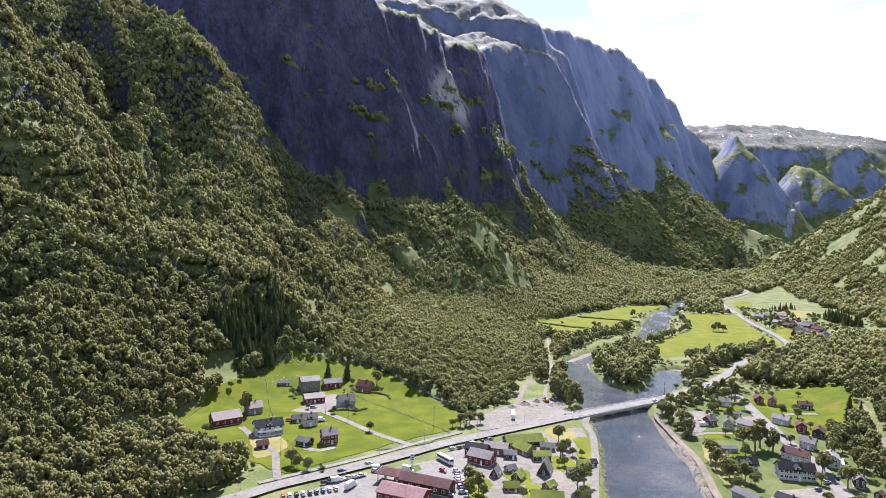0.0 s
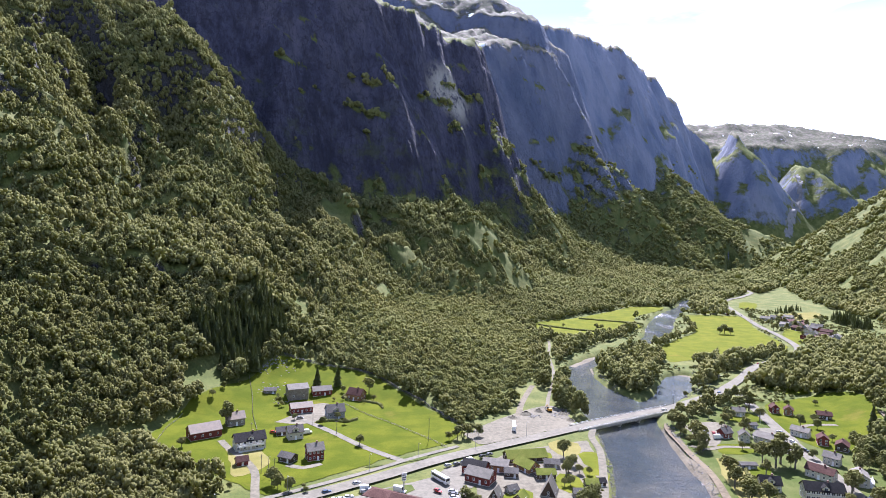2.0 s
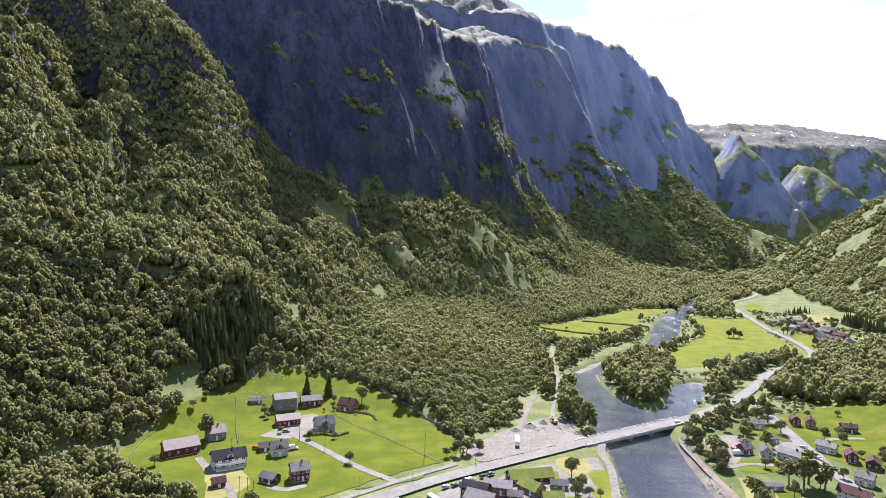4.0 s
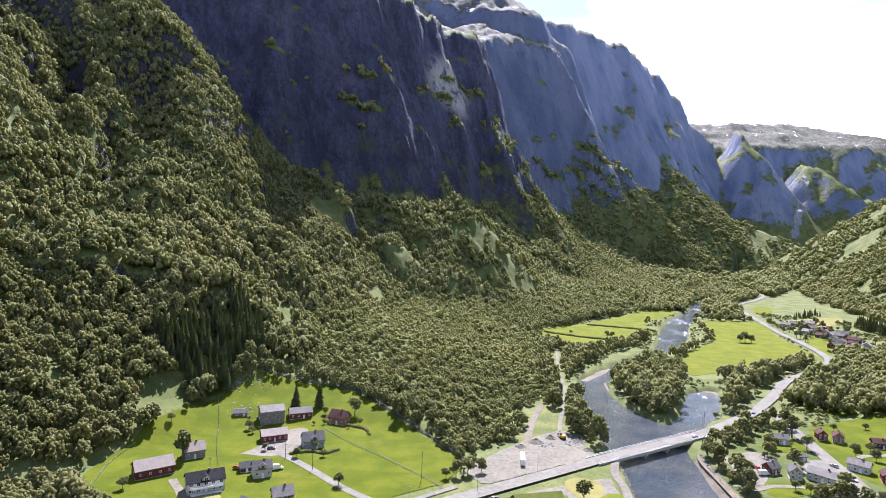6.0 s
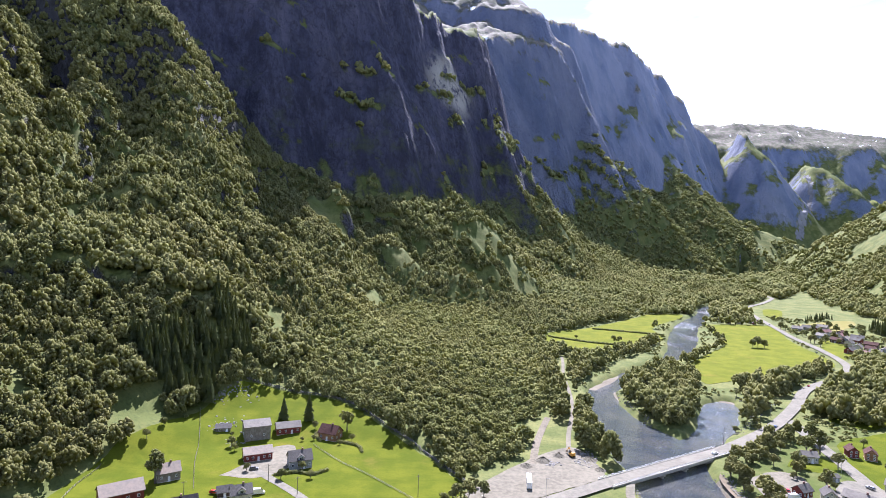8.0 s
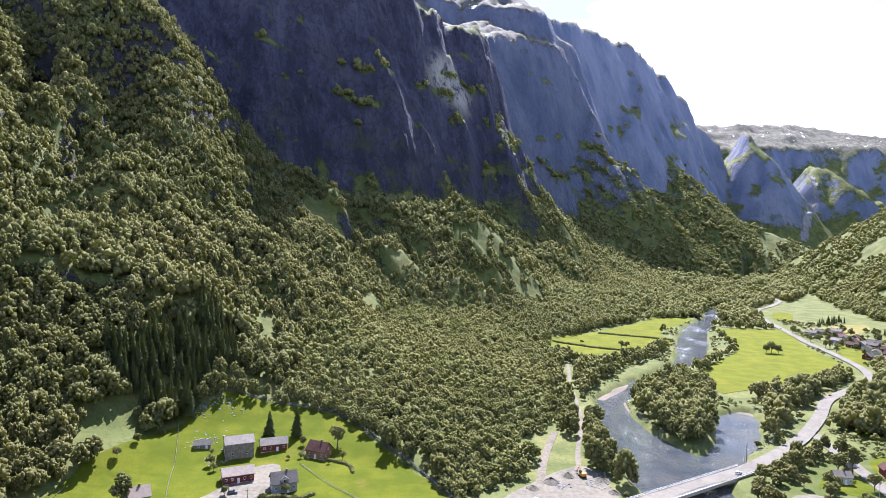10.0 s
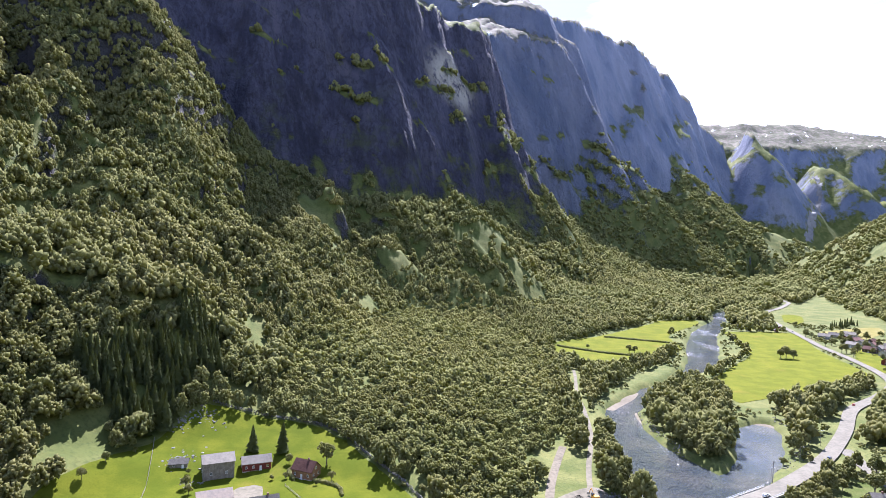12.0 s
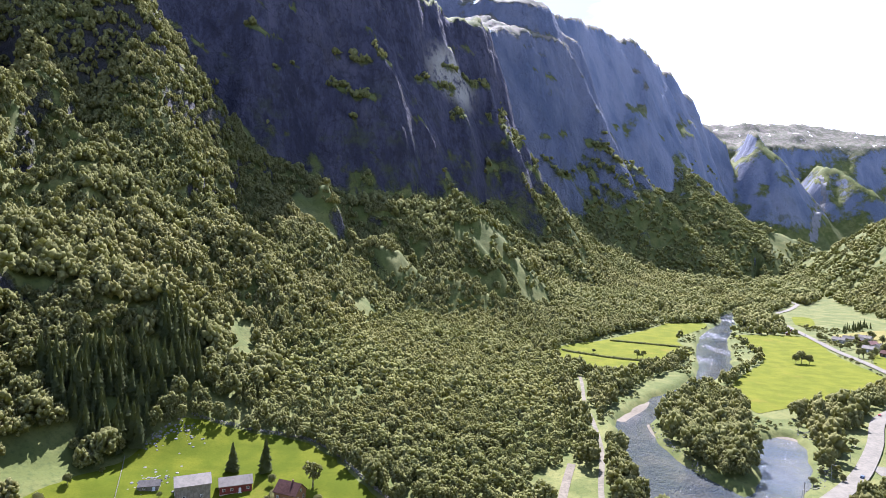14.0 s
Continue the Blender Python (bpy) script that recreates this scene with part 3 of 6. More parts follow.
ROAD = [(-200, 190), (-130, 235), (-91, 266), (-75, 281), (-50, 299), (-23, 320), (2, 341), (29, 360), (68, 386), (103, 410), (133, 430), (164, 448), (190, 468), (222, 496), (246, 522), (272, 553), (310, 602),
        (358, 642), (400, 684), (423, 730), (442, 800), (456, 870), (476, 940), (513, 1070), (545, 1165), (590, 1235), (640, 1290), (700, 1370), (728, 1420), (760, 1560), (800, 1700), (860, 1830)]
tagged(ribbon("road", ROAD, 8.4, ASPHALT, 0.55, floor=0.4), "pale sunlit two-lane asphalt road", "road", kind="structure")


# ---- woods ----
def ball(level):
    bm = bmesh.new()
    bmesh.ops.create_icosphere(bm, subdivisions=max(level, 1), radius=1.0)
    v = np.array([p.co[:] for p in bm.verts])
    f = np.array([[q.index for q in p.verts] for p in bm.faces])
    bm.free()
    return v, f


def crown_shape(seed, clumps, big=0.30):
    """A broad-leaved crown about 1 across and 1.2 high: many small uneven leaf clumps over a dome, with gaps between them."""
    rnd = np.random.RandomState(seed)
    eight = np.array([(1, 0, 0), (-1, 0, 0), (0, 1, 0), (0, -1, 0), (0, 0, 1), (0, 0, -1)], float)
    sides = np.array([(0, 2, 4), (2, 1, 4), (1, 3, 4), (3, 0, 4), (2, 0, 5), (1, 2, 5), (3, 1, 5), (0, 3, 5)])
    vs, fs = [], []
    for k in range(clumps):
        up = 1.0 - 1.35 * (k + 0.5) / clumps
        a = 2.4 * k + rnd.uniform(-0.5, 0.5)
        side = math.sqrt(max(0.0, 1 - up * up))
        out = rnd.uniform(0.26, 0.43)
        c = np.array([out * side * math.cos(a), out * side * math.sin(a), 0.60 + 1.15 * out * up])
        q = np.linalg.qr(rnd.normal(size=(3, 3)))[0]
        q = q * np.sign(np.linalg.det(q))
        r = big * rnd.uniform(0.7, 1.25) * rnd.uniform(0.75, 1.2, (6, 1)) * np.array([1.0, 0.9, 0.62])
        vs.append((eight * r) @ q + c)
        fs.append(sides + 6 * k)
    return np.concatenate(vs), np.concatenate(fs)


def spruce_shape(seed, tiers, around):
    """A narrow conifer: ragged drooping tiers, each smaller than the one below."""
    rnd = np.random.RandomState(seed)
    v, f = [], []
    for t in range(tiers):
        z0, z1 = 0.06 + 0.86 * t / tiers, 0.06 + 0.86 * (t + 1.7) / tiers
        r = 0.5 * (1 - t / tiers) ** 0.85 + 0.02
        base = len(v)
        v.append((0, 0, min(z1, 1.0)))
        for k in range(around):
            a = 2 * math.pi * (k + rnd.uniform(-0.3, 0.3)) / around
            q = r * rnd.uniform(0.65, 1.15)
            v.append((q * math.cos(a), q * math.sin(a), z0 + rnd.uniform(-0.03, 0.03)))
        for k in range(around):
            f.append((base, base + 1 + k, base + 1 + (k + 1) % around))
    return np.array(v), np.array(f)


def plant(name, shapes, x, y, z, size, tall, material, rnd):
    """One joined mesh of crowns at those places."""
    pick = rnd.randint(0, len(shapes), len(x))
    turn = rnd.uniform(0, 2 * math.pi, len(x))
    allv, allf, base = [], [], 0
    for k, (sv, sf) in enumerate(shapes):
        w = np.where(pick == k)[0]
        if not len(w):
            continue
        c, s = np.cos(turn[w])[:, None], np.sin(turn[w])[:, None]
        vx = (sv[None, :, 0] * c - sv[None, :, 1] * s) * size[w][:, None] + x[w][:, None]
        vy = (sv[None, :, 0] * s + sv[None, :, 1] * c) * size[w][:, None] + y[w][:, None]
        vz = sv[None, :, 2] * tall[w][:, None] + z[w][:, None]
        allv.append(np.stack([vx, vy, vz], -1).reshape(-1, 3))
        allf.append((sf[None] + (base + np.arange(len(w)) * len(sv))[:, None, None]).reshape(-1, 3))
        base += len(w) * len(sv)
    return big_mesh(name, np.concatenate(allv), np.concatenate(allf), material, material is not SPRUCE)


def scatter(lo, hi, spacing, rnd, spread=47.0):
    """Jittered places between two distances down the valley."""
    w = hi * math.sin(radians(spread))
    gx, gy = np.meshgrid(np.arange(-w, w, spacing), np.arange(40, 60 + hi, spacing))
    x = (gx + rnd.uniform(-0.48, 0.48, gx.shape) * spacing).ravel()
    y = (gy + rnd.uniform(-0.48, 0.48, gy.shape) * spacing).ravel()
    r, a = np.hypot(x, y - 60), np.abs(np.degrees(np.arctan2(x, y - 60)))
    keep = (r >= lo) & (r < hi) & (a < spread)
    return x[keep], y[keep]


CLEARING = [(262, 480), (303, 494), (318, 469), (300, 425), (285, 398), (240, 372), (225, 400), (235, 440)]
PASTURE = [(-210, 985), (-168, 950), (-143, 938), (-124, 934), (-130, 902), (-150, 896), (-170, 900)]
CRAG_GRASS = [(46, 1062), (52, 1112), (70, 1132), (104, 1124), (80, 1050), (58, 1048)]
SLOPE_GRASS = [(100, 1034), (126, 1110), (172, 1190), (168, 1030), (150, 996), (128, 1008), (103, 1008)]
HAMLET = [(440, 735), (470, 960), (530, 1150), (600, 1190), (660, 1070), (600, 930), (560, 820), (480, 730)]
BAY = [(-168, 464), (-156, 456), (-152, 440), (-156, 421), (-169, 420), (-176, 444)]
GLADE = [(-152, 640), (-138, 640), (-120, 607), (-112, 574), (-123, 560), (-136, 595)]
HEATH = [(-128, 520), (-104, 524), (-92, 519), (-110, 512)]
LOT = [(18, 385), (41, 414), (58, 436), (62, 455), (76, 508), (84, 506), (76, 470), (72, 448), (86, 452), (93, 425), (88, 404), (40, 366)]
SPRUCES = [(-192, 478), (-176, 492), (-164, 518), (-160, 566), (-140, 560), (-126, 520), (-138, 499), (-135, 478), (-153, 464), (-168, 468)]
OPEN = [SPRUCES, BAY, FARM, FIELD_L, FIELD_R, CLEARING, PASTURE, HAMLET, GLADE, HEATH, LOT]
# wooded parts of the valley floor
ISLAND = [(163, 482), (154, 492), (149, 505), (148, 520), (148, 565), (154, 600), (178, 640), (206, 660), (232, 690), (236, 650), (226, 612), (212, 585), (198, 562), (186, 532), (174, 500)]
WEST_BANK = [(86, 425), (103, 422), (105, 470), (107, 530), (114, 585), (130, 618), (150, 655), (190, 705), (235, 760), (270, 830), (258, 820), (224, 772), (186, 728), (160, 708), (128, 742), (105, 780), (95, 700), (80, 560)]
EAST_WOOD = [(262, 524), (322, 598), (395, 682), (424, 735), (450, 740), (600, 785), (452, 670), (360, 595), (296, 500)]
POND_SIDE = [(196, 492), (228, 520), (250, 552), (262, 575), (250, 590), (240, 560), (222, 520)]
EAST_BANK = [(250, 608), (300, 640), (345, 665), (392, 700), (398, 690), (350, 640), (300, 585), (275, 565), (262, 580)]
ROADSIDE = [(165, 436), (205, 468), (236, 492), (232, 480), (205, 455), (178, 432)]
UPPER = [(300, 1025), (400, 1090), (470, 1000), (530, 1130), (600, 1260), (760, 1420), (900, 1600), (1180, 2340), (1240, 2500), (1010, 2170), (610, 1520)]
NEAR_WOOD = [(-240, 200), (-205, 300), (-168, 352), (-142, 334), (-112, 314), (-94, 292), (-104, 272), (-150, 236), (-200, 205)]
TOWN_EDGE = [(252, 380), (285, 384), (262, 340), (255, 270), (240, 240), (226, 250), (232, 300), (240, 330), (246, 352)]
VERGE = [(8, 404), (15, 398), (36, 418), (54, 438), (60, 462), (48, 472), (25, 434), (2, 440)]
GROVES = [VERGE, EAST_WOOD, POND_SIDE, NEAR_WOOD, TOWN_EDGE, ISLAND, WEST_BANK, EAST_BANK, ROADSIDE, UPPER]
PAVED = [[(-90, 200), (-85, 290), (0, 360), (60, 400), (104, 404), (70, 200)], [(135, 220), (150, 420), (230, 470), (265, 470), (270, 330), (230, 220)]]
HEDGES = [[(246, 690), (296, 752), (345, 815), (368, 900), (392, 968)], [(284, 905), (300, 935), (320, 985)], [(470, 985), (420, 985), (395, 1000)]]


THICKET = [(-96, 525), (-20, 465), (-2, 440), (6, 400), (20, 396), (64, 440), (80, 500), (100, 620), (110, 760), (60, 930), (-30, 880), (-86, 760), (-104, 640)]
TRACK = [(76, 427, 0), (85, 472, 0), (99, 525, 0), (107, 576, 0), (112, 622, 0), (123, 680, 0), (127, 706, 0)]
LANE_DIRT = [(304, 425, 0), (284, 385, 0), (264, 342, 0)]


def wooded(x, y, z):
    """Where the forest stands."""
    e = 9.0
    slope = np.hypot(land(x + e, y) - z, land(x, y + e) - z) / e
    dl, _, _ = along(x, y, FOOT_LEFT)
    dr, _, _ = along(x, y, FOOT_RIGHT)
    edge = 9 * rough(x, y, 40, 51, 3)
    ok = (dl > 6 + edge) | (dr < -4 + edge)
    for poly in GROVES:
        ok |= inside_polygon(x, y, poly)
    for line in HEDGES:
        d, _, _ = along(x, y, [(*q, 0) for q in line])
        ok |= np.abs(d) < 5
    ok &= (z > -0.6) & (river_depth(x, y) < -3)
    near_side = smooth(-90, -170, x) * smooth(1040, 960, y)
    ok &= (slope < 1.5 + 0.6 * smooth(260, 180, z) + 2.4 * near_side + 0.35 * bumps(x, y, 45, 61)) & (z < 430 + 170 * near_side + 90 * bumps(x, y, 160, 62))
    for poly in (CRAG_GRASS, SLOPE_GRASS):
        ok &= ~inside_polygon(x, y, poly) | (bumps(x, y, 22, 57) + 0.8 * bumps(x, y, 9, 58) > 0.3)
    patch = bumps(x, y, 95, 66) + 0.8 * bumps(x, y, 30, 67) + 0.5 * bumps(x, y, 13, 68)
    thin = 0.62 * smooth(900, 1020, y) * smooth(260, 180, z) * smooth(2000, 1500, y) * (dl > 0) + 1.0 * smooth(1000, 1300, y) * (dr < 0) * smooth(15, 60, z)
    ok &= patch > -1.9 + 1.75 * thin
    ok &= (slope < 0.8) | (ridged(x, y, 52, 69, 2) < 0.95 + 0.4 * near_side)
    ok &= (bumps(x, y, 70, 63) + 0.7 * bumps(x, y, 24, 64) > -1.15 + 0.75 * smooth(150, 420, z) * (1 - 0.8 * near_side))
    for poly in OPEN:
        ok &= ~inside_polygon(x, y, poly)
    d, _, _ = along(x, y, [(*p, 0) for p in ROAD])
    ok &= np.abs(d) > 11
    for line in (TRACK, LANE_DIRT):
        d, _, _ = along(x, y, line)
        ok &= np.abs(d) > 4.5
    return ok


def build_woods():
    rnd = np.random.RandomState(4)
    near = [crown_shape(k, 44, 0.150) for k in range(8)]
    mid = [crown_shape(20 + k, 14, 0.245) for k in range(8)]
    far = [crown_shape(40 + k, 5, 0.40) for k in range(8)]
    distant = [crown_shape(60 + k, 3, 0.50) for k in range(6)]
    total = 0
    for lo, hi, spacing, shapes, width in ((180, 500, 5.0, near, 6.6), (500, 1000, 5.4, mid, 6.6), (1000, 1700, 6.6, far, 7.6), (1700, 3300, 10.0, distant, 9.5)):
        x, y = scatter(lo, hi, spacing, rnd, 47.0 if lo < 400 else 41.5)
        z = land(x, y)
        ok = wooded(x, y, z)
        x, y, z = x[ok], y[ok], z[ok]
        size = width * np.exp(np.clip(rnd.normal(-0.04, 0.32, len(x)), -0.7, 0.5)) * (1 + 0.32 * bumps(x, y, 55, 71))
        tall = (4.2 + 0.75 * size) * rnd.uniform(0.75, 1.25, len(x))
        low = inside_polygon(x + 9 * bumps(x, y, 40, 72), y + 9 * bumps(x, y, 40, 73), THICKET)
        size, tall = np.where(low, size * 0.86, size), np.where(low, tall * 0.66, tall)
        for kind_of, leaf, label in ((~low, LEAF, "dense birch and alder forest on the valley slopes"), (low, YOUNG, "low light-green thicket of young birch and alder")):
            if kind_of.any():
                tagged(plant("woods", shapes, x[kind_of], y[kind_of], z[kind_of] - 1.0, size[kind_of], tall[kind_of], leaf, rnd), label, "forest", kind="stuff")
        total += len(x)
    return total


print("trees", build_woods())


def build_scrub():
    """Low bushes and saplings on the rough ground of the valley floor."""
    rnd = np.random.RandomState(14)
    x, y = scatter(180, 1150, 6.5, rnd)
    z = land(x, y)
    ok = (z > -0.8) & (z < 30) & (river_depth(x, y) < -1.5) & ~wooded(x, y, z)
    ok &= bumps(x, y, 34, 75) + 0.7 * bumps(x, y, 12, 76) > 0.15
    for poly in [q for q in OPEN if q is not HAMLET] + PAVED + [[(452, 807), (492, 862), (500, 823), (450, 755), (425, 735)], [(535, 1000), (650, 1062), (640, 1020), (560, 945), (520, 940)]]:
        ok &= ~inside_polygon(x, y, poly)
    for line in ([(*q, 0) for q in ROAD], TRACK, LANE_DIRT):
        d, _, _ = along(x, y, line)
        ok &= np.abs(d) > 8
    x, y, z = x[ok], y[ok], z[ok]
    size = 3.2 * np.exp(rnd.normal(0, 0.35, len(x)))
    shapes = [crown_shape(80 + k, 9, 0.27) for k in range(5)]
    tagged(plant("scrub", shapes, x, y, z - 0.5, size, size * 0.8, LEAF, rnd), "low green bushes scattered over the valley floor", "bushes", kind="stuff")


build_scrub()


def spruce_wood(name, poly, spacing, tall, label, seed):
    rnd = np.random.RandomState(seed)
    xs, ys = [p[0] for p in poly], [p[1] for p in poly]
    gx, gy = np.meshgrid(np.arange(min(xs), max(xs), spacing), np.arange(min(ys), max(ys), spacing))
    x, y = (gx + rnd.uniform(-0.4, 0.4, gx.shape) * spacing).ravel(), (gy + rnd.uniform(-0.4, 0.4, gy.shape) * spacing).ravel()
    ok = inside_polygon(x, y, poly) & (bumps(x, y, 17, seed) + rnd.uniform(-0.6, 0.6, len(x)) > -0.35)
    x, y = x[ok], y[ok]
    h = tall * rnd.uniform(0.55, 1.3, len(x))
    tagged(plant(name, [spruce_shape(70 + k, 8, 8) for k in range(4)], x, y, land(x, y) - 0.4, h * 0.38, h, SPRUCE, rnd), label, "forest", kind="stuff")


spruce_wood("spruce_wood", SPRUCES, 3.4, 18, "dark spruce plantation above the farm", 3)
spruce_wood("spruce_wood", [(616, 970), (650, 990), (640, 900), (600, 850), (588, 870)], 6.0, 16, "dark spruce stand behind the far hamlet", 5)
spruce_wood("spruce_wood", [(560, 1010), (640, 1075), (650, 1100), (570, 1040)], 6.0, 11, "dark spruce belt along a far field", 6)


# ---- ground cover, roads and paths ----
def cover(name, poly, material, lift, label, category="ground"):
    return tagged(drape(name, poly, material, lift, 10.0, 0.6), label, category, kind="structure")


def lane(name, line, width, material, lift, label, floor=None):
    return tagged(ribbon(name, line, width, material, lift, 4.0, floor), label, "road", kind="structure")


TOWN = [(152, 412), (165, 425), (200, 452), (235, 475), (262, 470), (268, 400), (262, 340), (250, 270), (200, 230), (135, 230), (140, 300), (148, 360)]
cover("ground_town", TOWN, SCRUB, 0.12, "rough village grass between gardens and lanes")
cover("lawn_clearing", CLEARING + [(248, 470)], MEADOW, 0.22, "green pasture clearing below the forest edge")
cover("lawn_orchard", [(272, 517), (300, 540), (324, 545), (318, 520), (290, 500)], MEADOW, 0.2, "small green pasture among trees")
cover("car_park", [(-75, 262), (-57, 280), (-37, 295), (-22, 306), (-1, 320), (8, 333), (20, 343), (27, 335), (24, 318), (16, 300), (16, 262), (16, 225), (-60, 225)], ASPHALT, 0.22, "pale sun-bleached asphalt car park", "car park")
cover("gravel_yard", [(20, 330), (43, 357), (65, 369), (84, 378), (92, 380), (88, 338), (80, 298), (74, 270), (70, 245), (23, 245), (22, 294)], GRAVEL, 0.18, "pale gravel yard of the timber village")
cover("gravel_lot", [(18, 385), (41, 414), (66, 440), (84, 450), (91, 425), (88, 408), (69, 394), (37, 373), (26, 369)], GRAVEL, 0.22, "pale open gravel lot beside the bridge")
cover("farm_yard", [(-100, 396), (-84, 394), (-72, 403), (-70, 420), (-74, 438), (-84, 436), (-92, 414)], GRAVEL, 0.34, "pale gravel farm yard")
cover("town_lot", [(163, 413), (187, 424), (195, 416), (190, 402), (180, 394), (172, 382), (163, 376)], GRAVEL, 0.3, "pale gravel lot by the houses")
cover("town_square", [(196, 370), (212, 368), (228, 402), (216, 414), (200, 398)], ASPHALT, 0.3, "pale asphalt square in the village")
cover("hotel_yard", [(170, 292), (196, 296), (202, 282), (180, 270), (160, 280)], GRAVEL, 0.3, "pale gravel forecourt of the hotel")
cover("lawn", [(159, 357), (168, 358), (172, 330), (159, 304), (146, 282), (146, 303), (152, 335)], HAY, 0.22, "dry yellow mown grass by the river path")
cover("lawn", [(170, 380), (192, 382), (188, 369), (166, 364)], MEADOW, 0.24, "green garden lawn")
cover("lawn", [(170, 344), (182, 346), (176, 331), (166, 308), (163, 318)], MEADOW, 0.26, "green garden lawn behind a hedge")
cover("lawn", [(196, 432), (214, 452), (226, 440), (214, 422)], MEADOW, 0.24, "green garden lawn")
cover("lawn", [(-114, 350), (-98, 352), (-84, 330), (-96, 314), (-104, 330)], HAY, 0.34, "dry yellow garden plot beside the drive")
cover("lawn", [(-36, 329), (-12, 340), (-2, 347), (-5, 350), (-20, 342)], SCRUB, 0.30, "grass strip beside the road")
cover("lawn", [(-26, 303), (-10, 311), (-8, 305), (-18, 298)], SCRUB, 0.32, "grass island in the car park")
for k, (x, y, r, m) in enumerate(((76, 366, 9, HAY), (88, 350, 8, FIELD), (84, 330, 7, FIELD), (79, 312, 6, HAY), (68, 318, 8, FIELD), (42, 300, 7, FIELD), (60, 352, 6, FIELD), (20, 288, 7, FIELD), (20, 268, 7, FIELD),
                                  (47, 283, 6, FIELD), (76, 284, 6, FIELD), (68, 262, 8, HAY))):
    ring = [(x + r * math.cos(a) * (1 + 0.2 * math.sin(3 * a + k)), y + 1.5 * r * math.sin(a)) for a in (i * math.pi / 5 for i in range(10))]
    cover("lawn", ring, m, 0.27 + 0.004 * k, "small round lawn between the paths")
cover("lawn_hamlet", [(452, 807), (492, 862), (500, 823), (450, 755), (425, 735)], FIELD, 0.2, "green meadow beside the far hamlet")
cover("lawn_camp", [(475, 1090), (535, 1150), (514, 1070), (490, 1035), (430, 1000)], FIELD, 0.2, "green camping meadow")
cover("lawn_camp", [(538, 1094), (590, 1190), (612, 1175), (550, 1067)], FIELD, 0.22, "narrow green meadow beside the road")
cover("field_stubble", [(535, 1000), (650, 1062), (640, 1020), (560, 945), (520, 940)], HAY, 0.2, "dry brown stubble field")
lane("track_bed", [(304, 428), (297, 410), (284, 385), (272, 358), (262, 335)], 5.0, DIRT, 0.3, "dry brown dirt track up the slope")

lane("path_gravel", [(76, 427), (85, 472), (99, 525), (107, 576), (112, 622), (123, 680), (127, 706)], 2.8, GRAVEL, 0.3, "narrow pale gravel track through the woods")
lane("path_stub", [(56, 424), (62, 452), (70, 480), (78, 505)], 4.2, SAND, 0.25, "short wide gravel spur into the woods")
lane("path_riverside", [(101, 402), (96, 385), (95, 362), (86, 321), (80, 298), (73, 270), (66, 230)], 4.2, GRAVEL, 0.34, "pale riverside gravel path")
lane("path_bank", [(156, 420), (151, 408), (147, 366), (146, 334), (140, 303), (135, 281), (130, 235)], 4.0, DIRT, 0.34, "brown riverside dirt path")
tagged(drape("bank_east", [(153, 414), (149, 384), (147, 352), (142.5, 312), (137, 284), (131, 240), (123, 240), (129, 284), (135, 312), (140, 352), (142, 384), (147, 414)], SAND, 0.3, 3.0, 0.8), "brown stony river bank below the dirt path", "river bank", kind="structure")
lane("road_village", [(246, 516), (240, 490), (233, 455), (224, 410), (217, 375), (212, 340), (206, 307), (198, 280), (190, 235)], 8.0, ASPHALT, 0.4, "pale narrow village street")
lane("drive", [(-16, 340), (-28, 349), (-42, 361), (-61, 381), (-78, 397), (-90, 408)], 4.4, ASPHALT, 0.4, "grey asphalt farm drive")
lane("drive", [(-78, 287), (-83, 303), (-89, 321), (-100, 337), (-112, 350), (-121, 362)], 4.0, GRAVEL, 0.4, "pale curving gravel drive")
lane("drive", [(-75, 330), (-66, 327), (-58, 333)], 4.0, GRAVEL, 0.36, "pale gravel drive to the garage")
lane("cycle_path", [(-86, 283), (-52, 309), (-30, 327), (-10, 345), (14, 364)], 3.2, ASPHALT, 0.38, "pale cycle path beside the road")
lane("drive_hill", [(232, 404), (246, 420), (262, 424), (276, 424)], 3.6, GRAVEL, 0.34, "pale drive up to the house on the hill")
lane("garden_path", [(188, 376), (172, 376), (160, 371), (152, 376)], 3.4, GRAVEL, 0.36, "pale lane between lawns")
lane("hotel_drive", [(206, 320), (204, 300), (198, 286), (186, 280)], 4.5, GRAVEL, 0.36, "pale gravel hotel drive")


# ---- parts and shapes ----
def part(name, bm, material, parent, label=""):
    """Links a bmesh, or a finished mesh, as one object under a thing or a part."""
    if isinstance(bm, bmesh.types.BMesh):
        me = bpy.data.meshes.new(name)
        bm.to_mesh(me)
        bm.free()
    else:
        me = bm
    if material is not None and not me.materials:
        me.materials.append(material)
    ob = new(name, me)
    ob.parent = parent
    return tagged(ob, label) if label else ob


def thing(name, x, y, z, yaw, label, category, group=""):
    ob = new(name)
    ob.empty_display_size = 0.5
    ob.matrix_world = pose(x, y, z, 0, 0, yaw)
    return tagged(ob, label, category, group)


def add_box(bm, x0, y0, z0, x1, y1, z1, bevel=0.0):
    m = Matrix.Translation(((x0 + x1) / 2, (y0 + y1) / 2, (z0 + z1) / 2)) @ Matrix.Diagonal((x1 - x0, y1 - y0, z1 - z0, 1))
    r = bmesh.ops.create_cube(bm, size=1.0, matrix=m)
    if bevel:
        edges = list({e for v in r["verts"] for e in v.link_edges})
        bmesh.ops.bevel(bm, geom=edges, offset=bevel, segments=1, affect="EDGES")
    return bm


def box(x0, y0, z0, x1, y1, z1, bevel=0.0):
    return add_box(bmesh.new(), x0, y0, z0, x1, y1, z1, bevel)


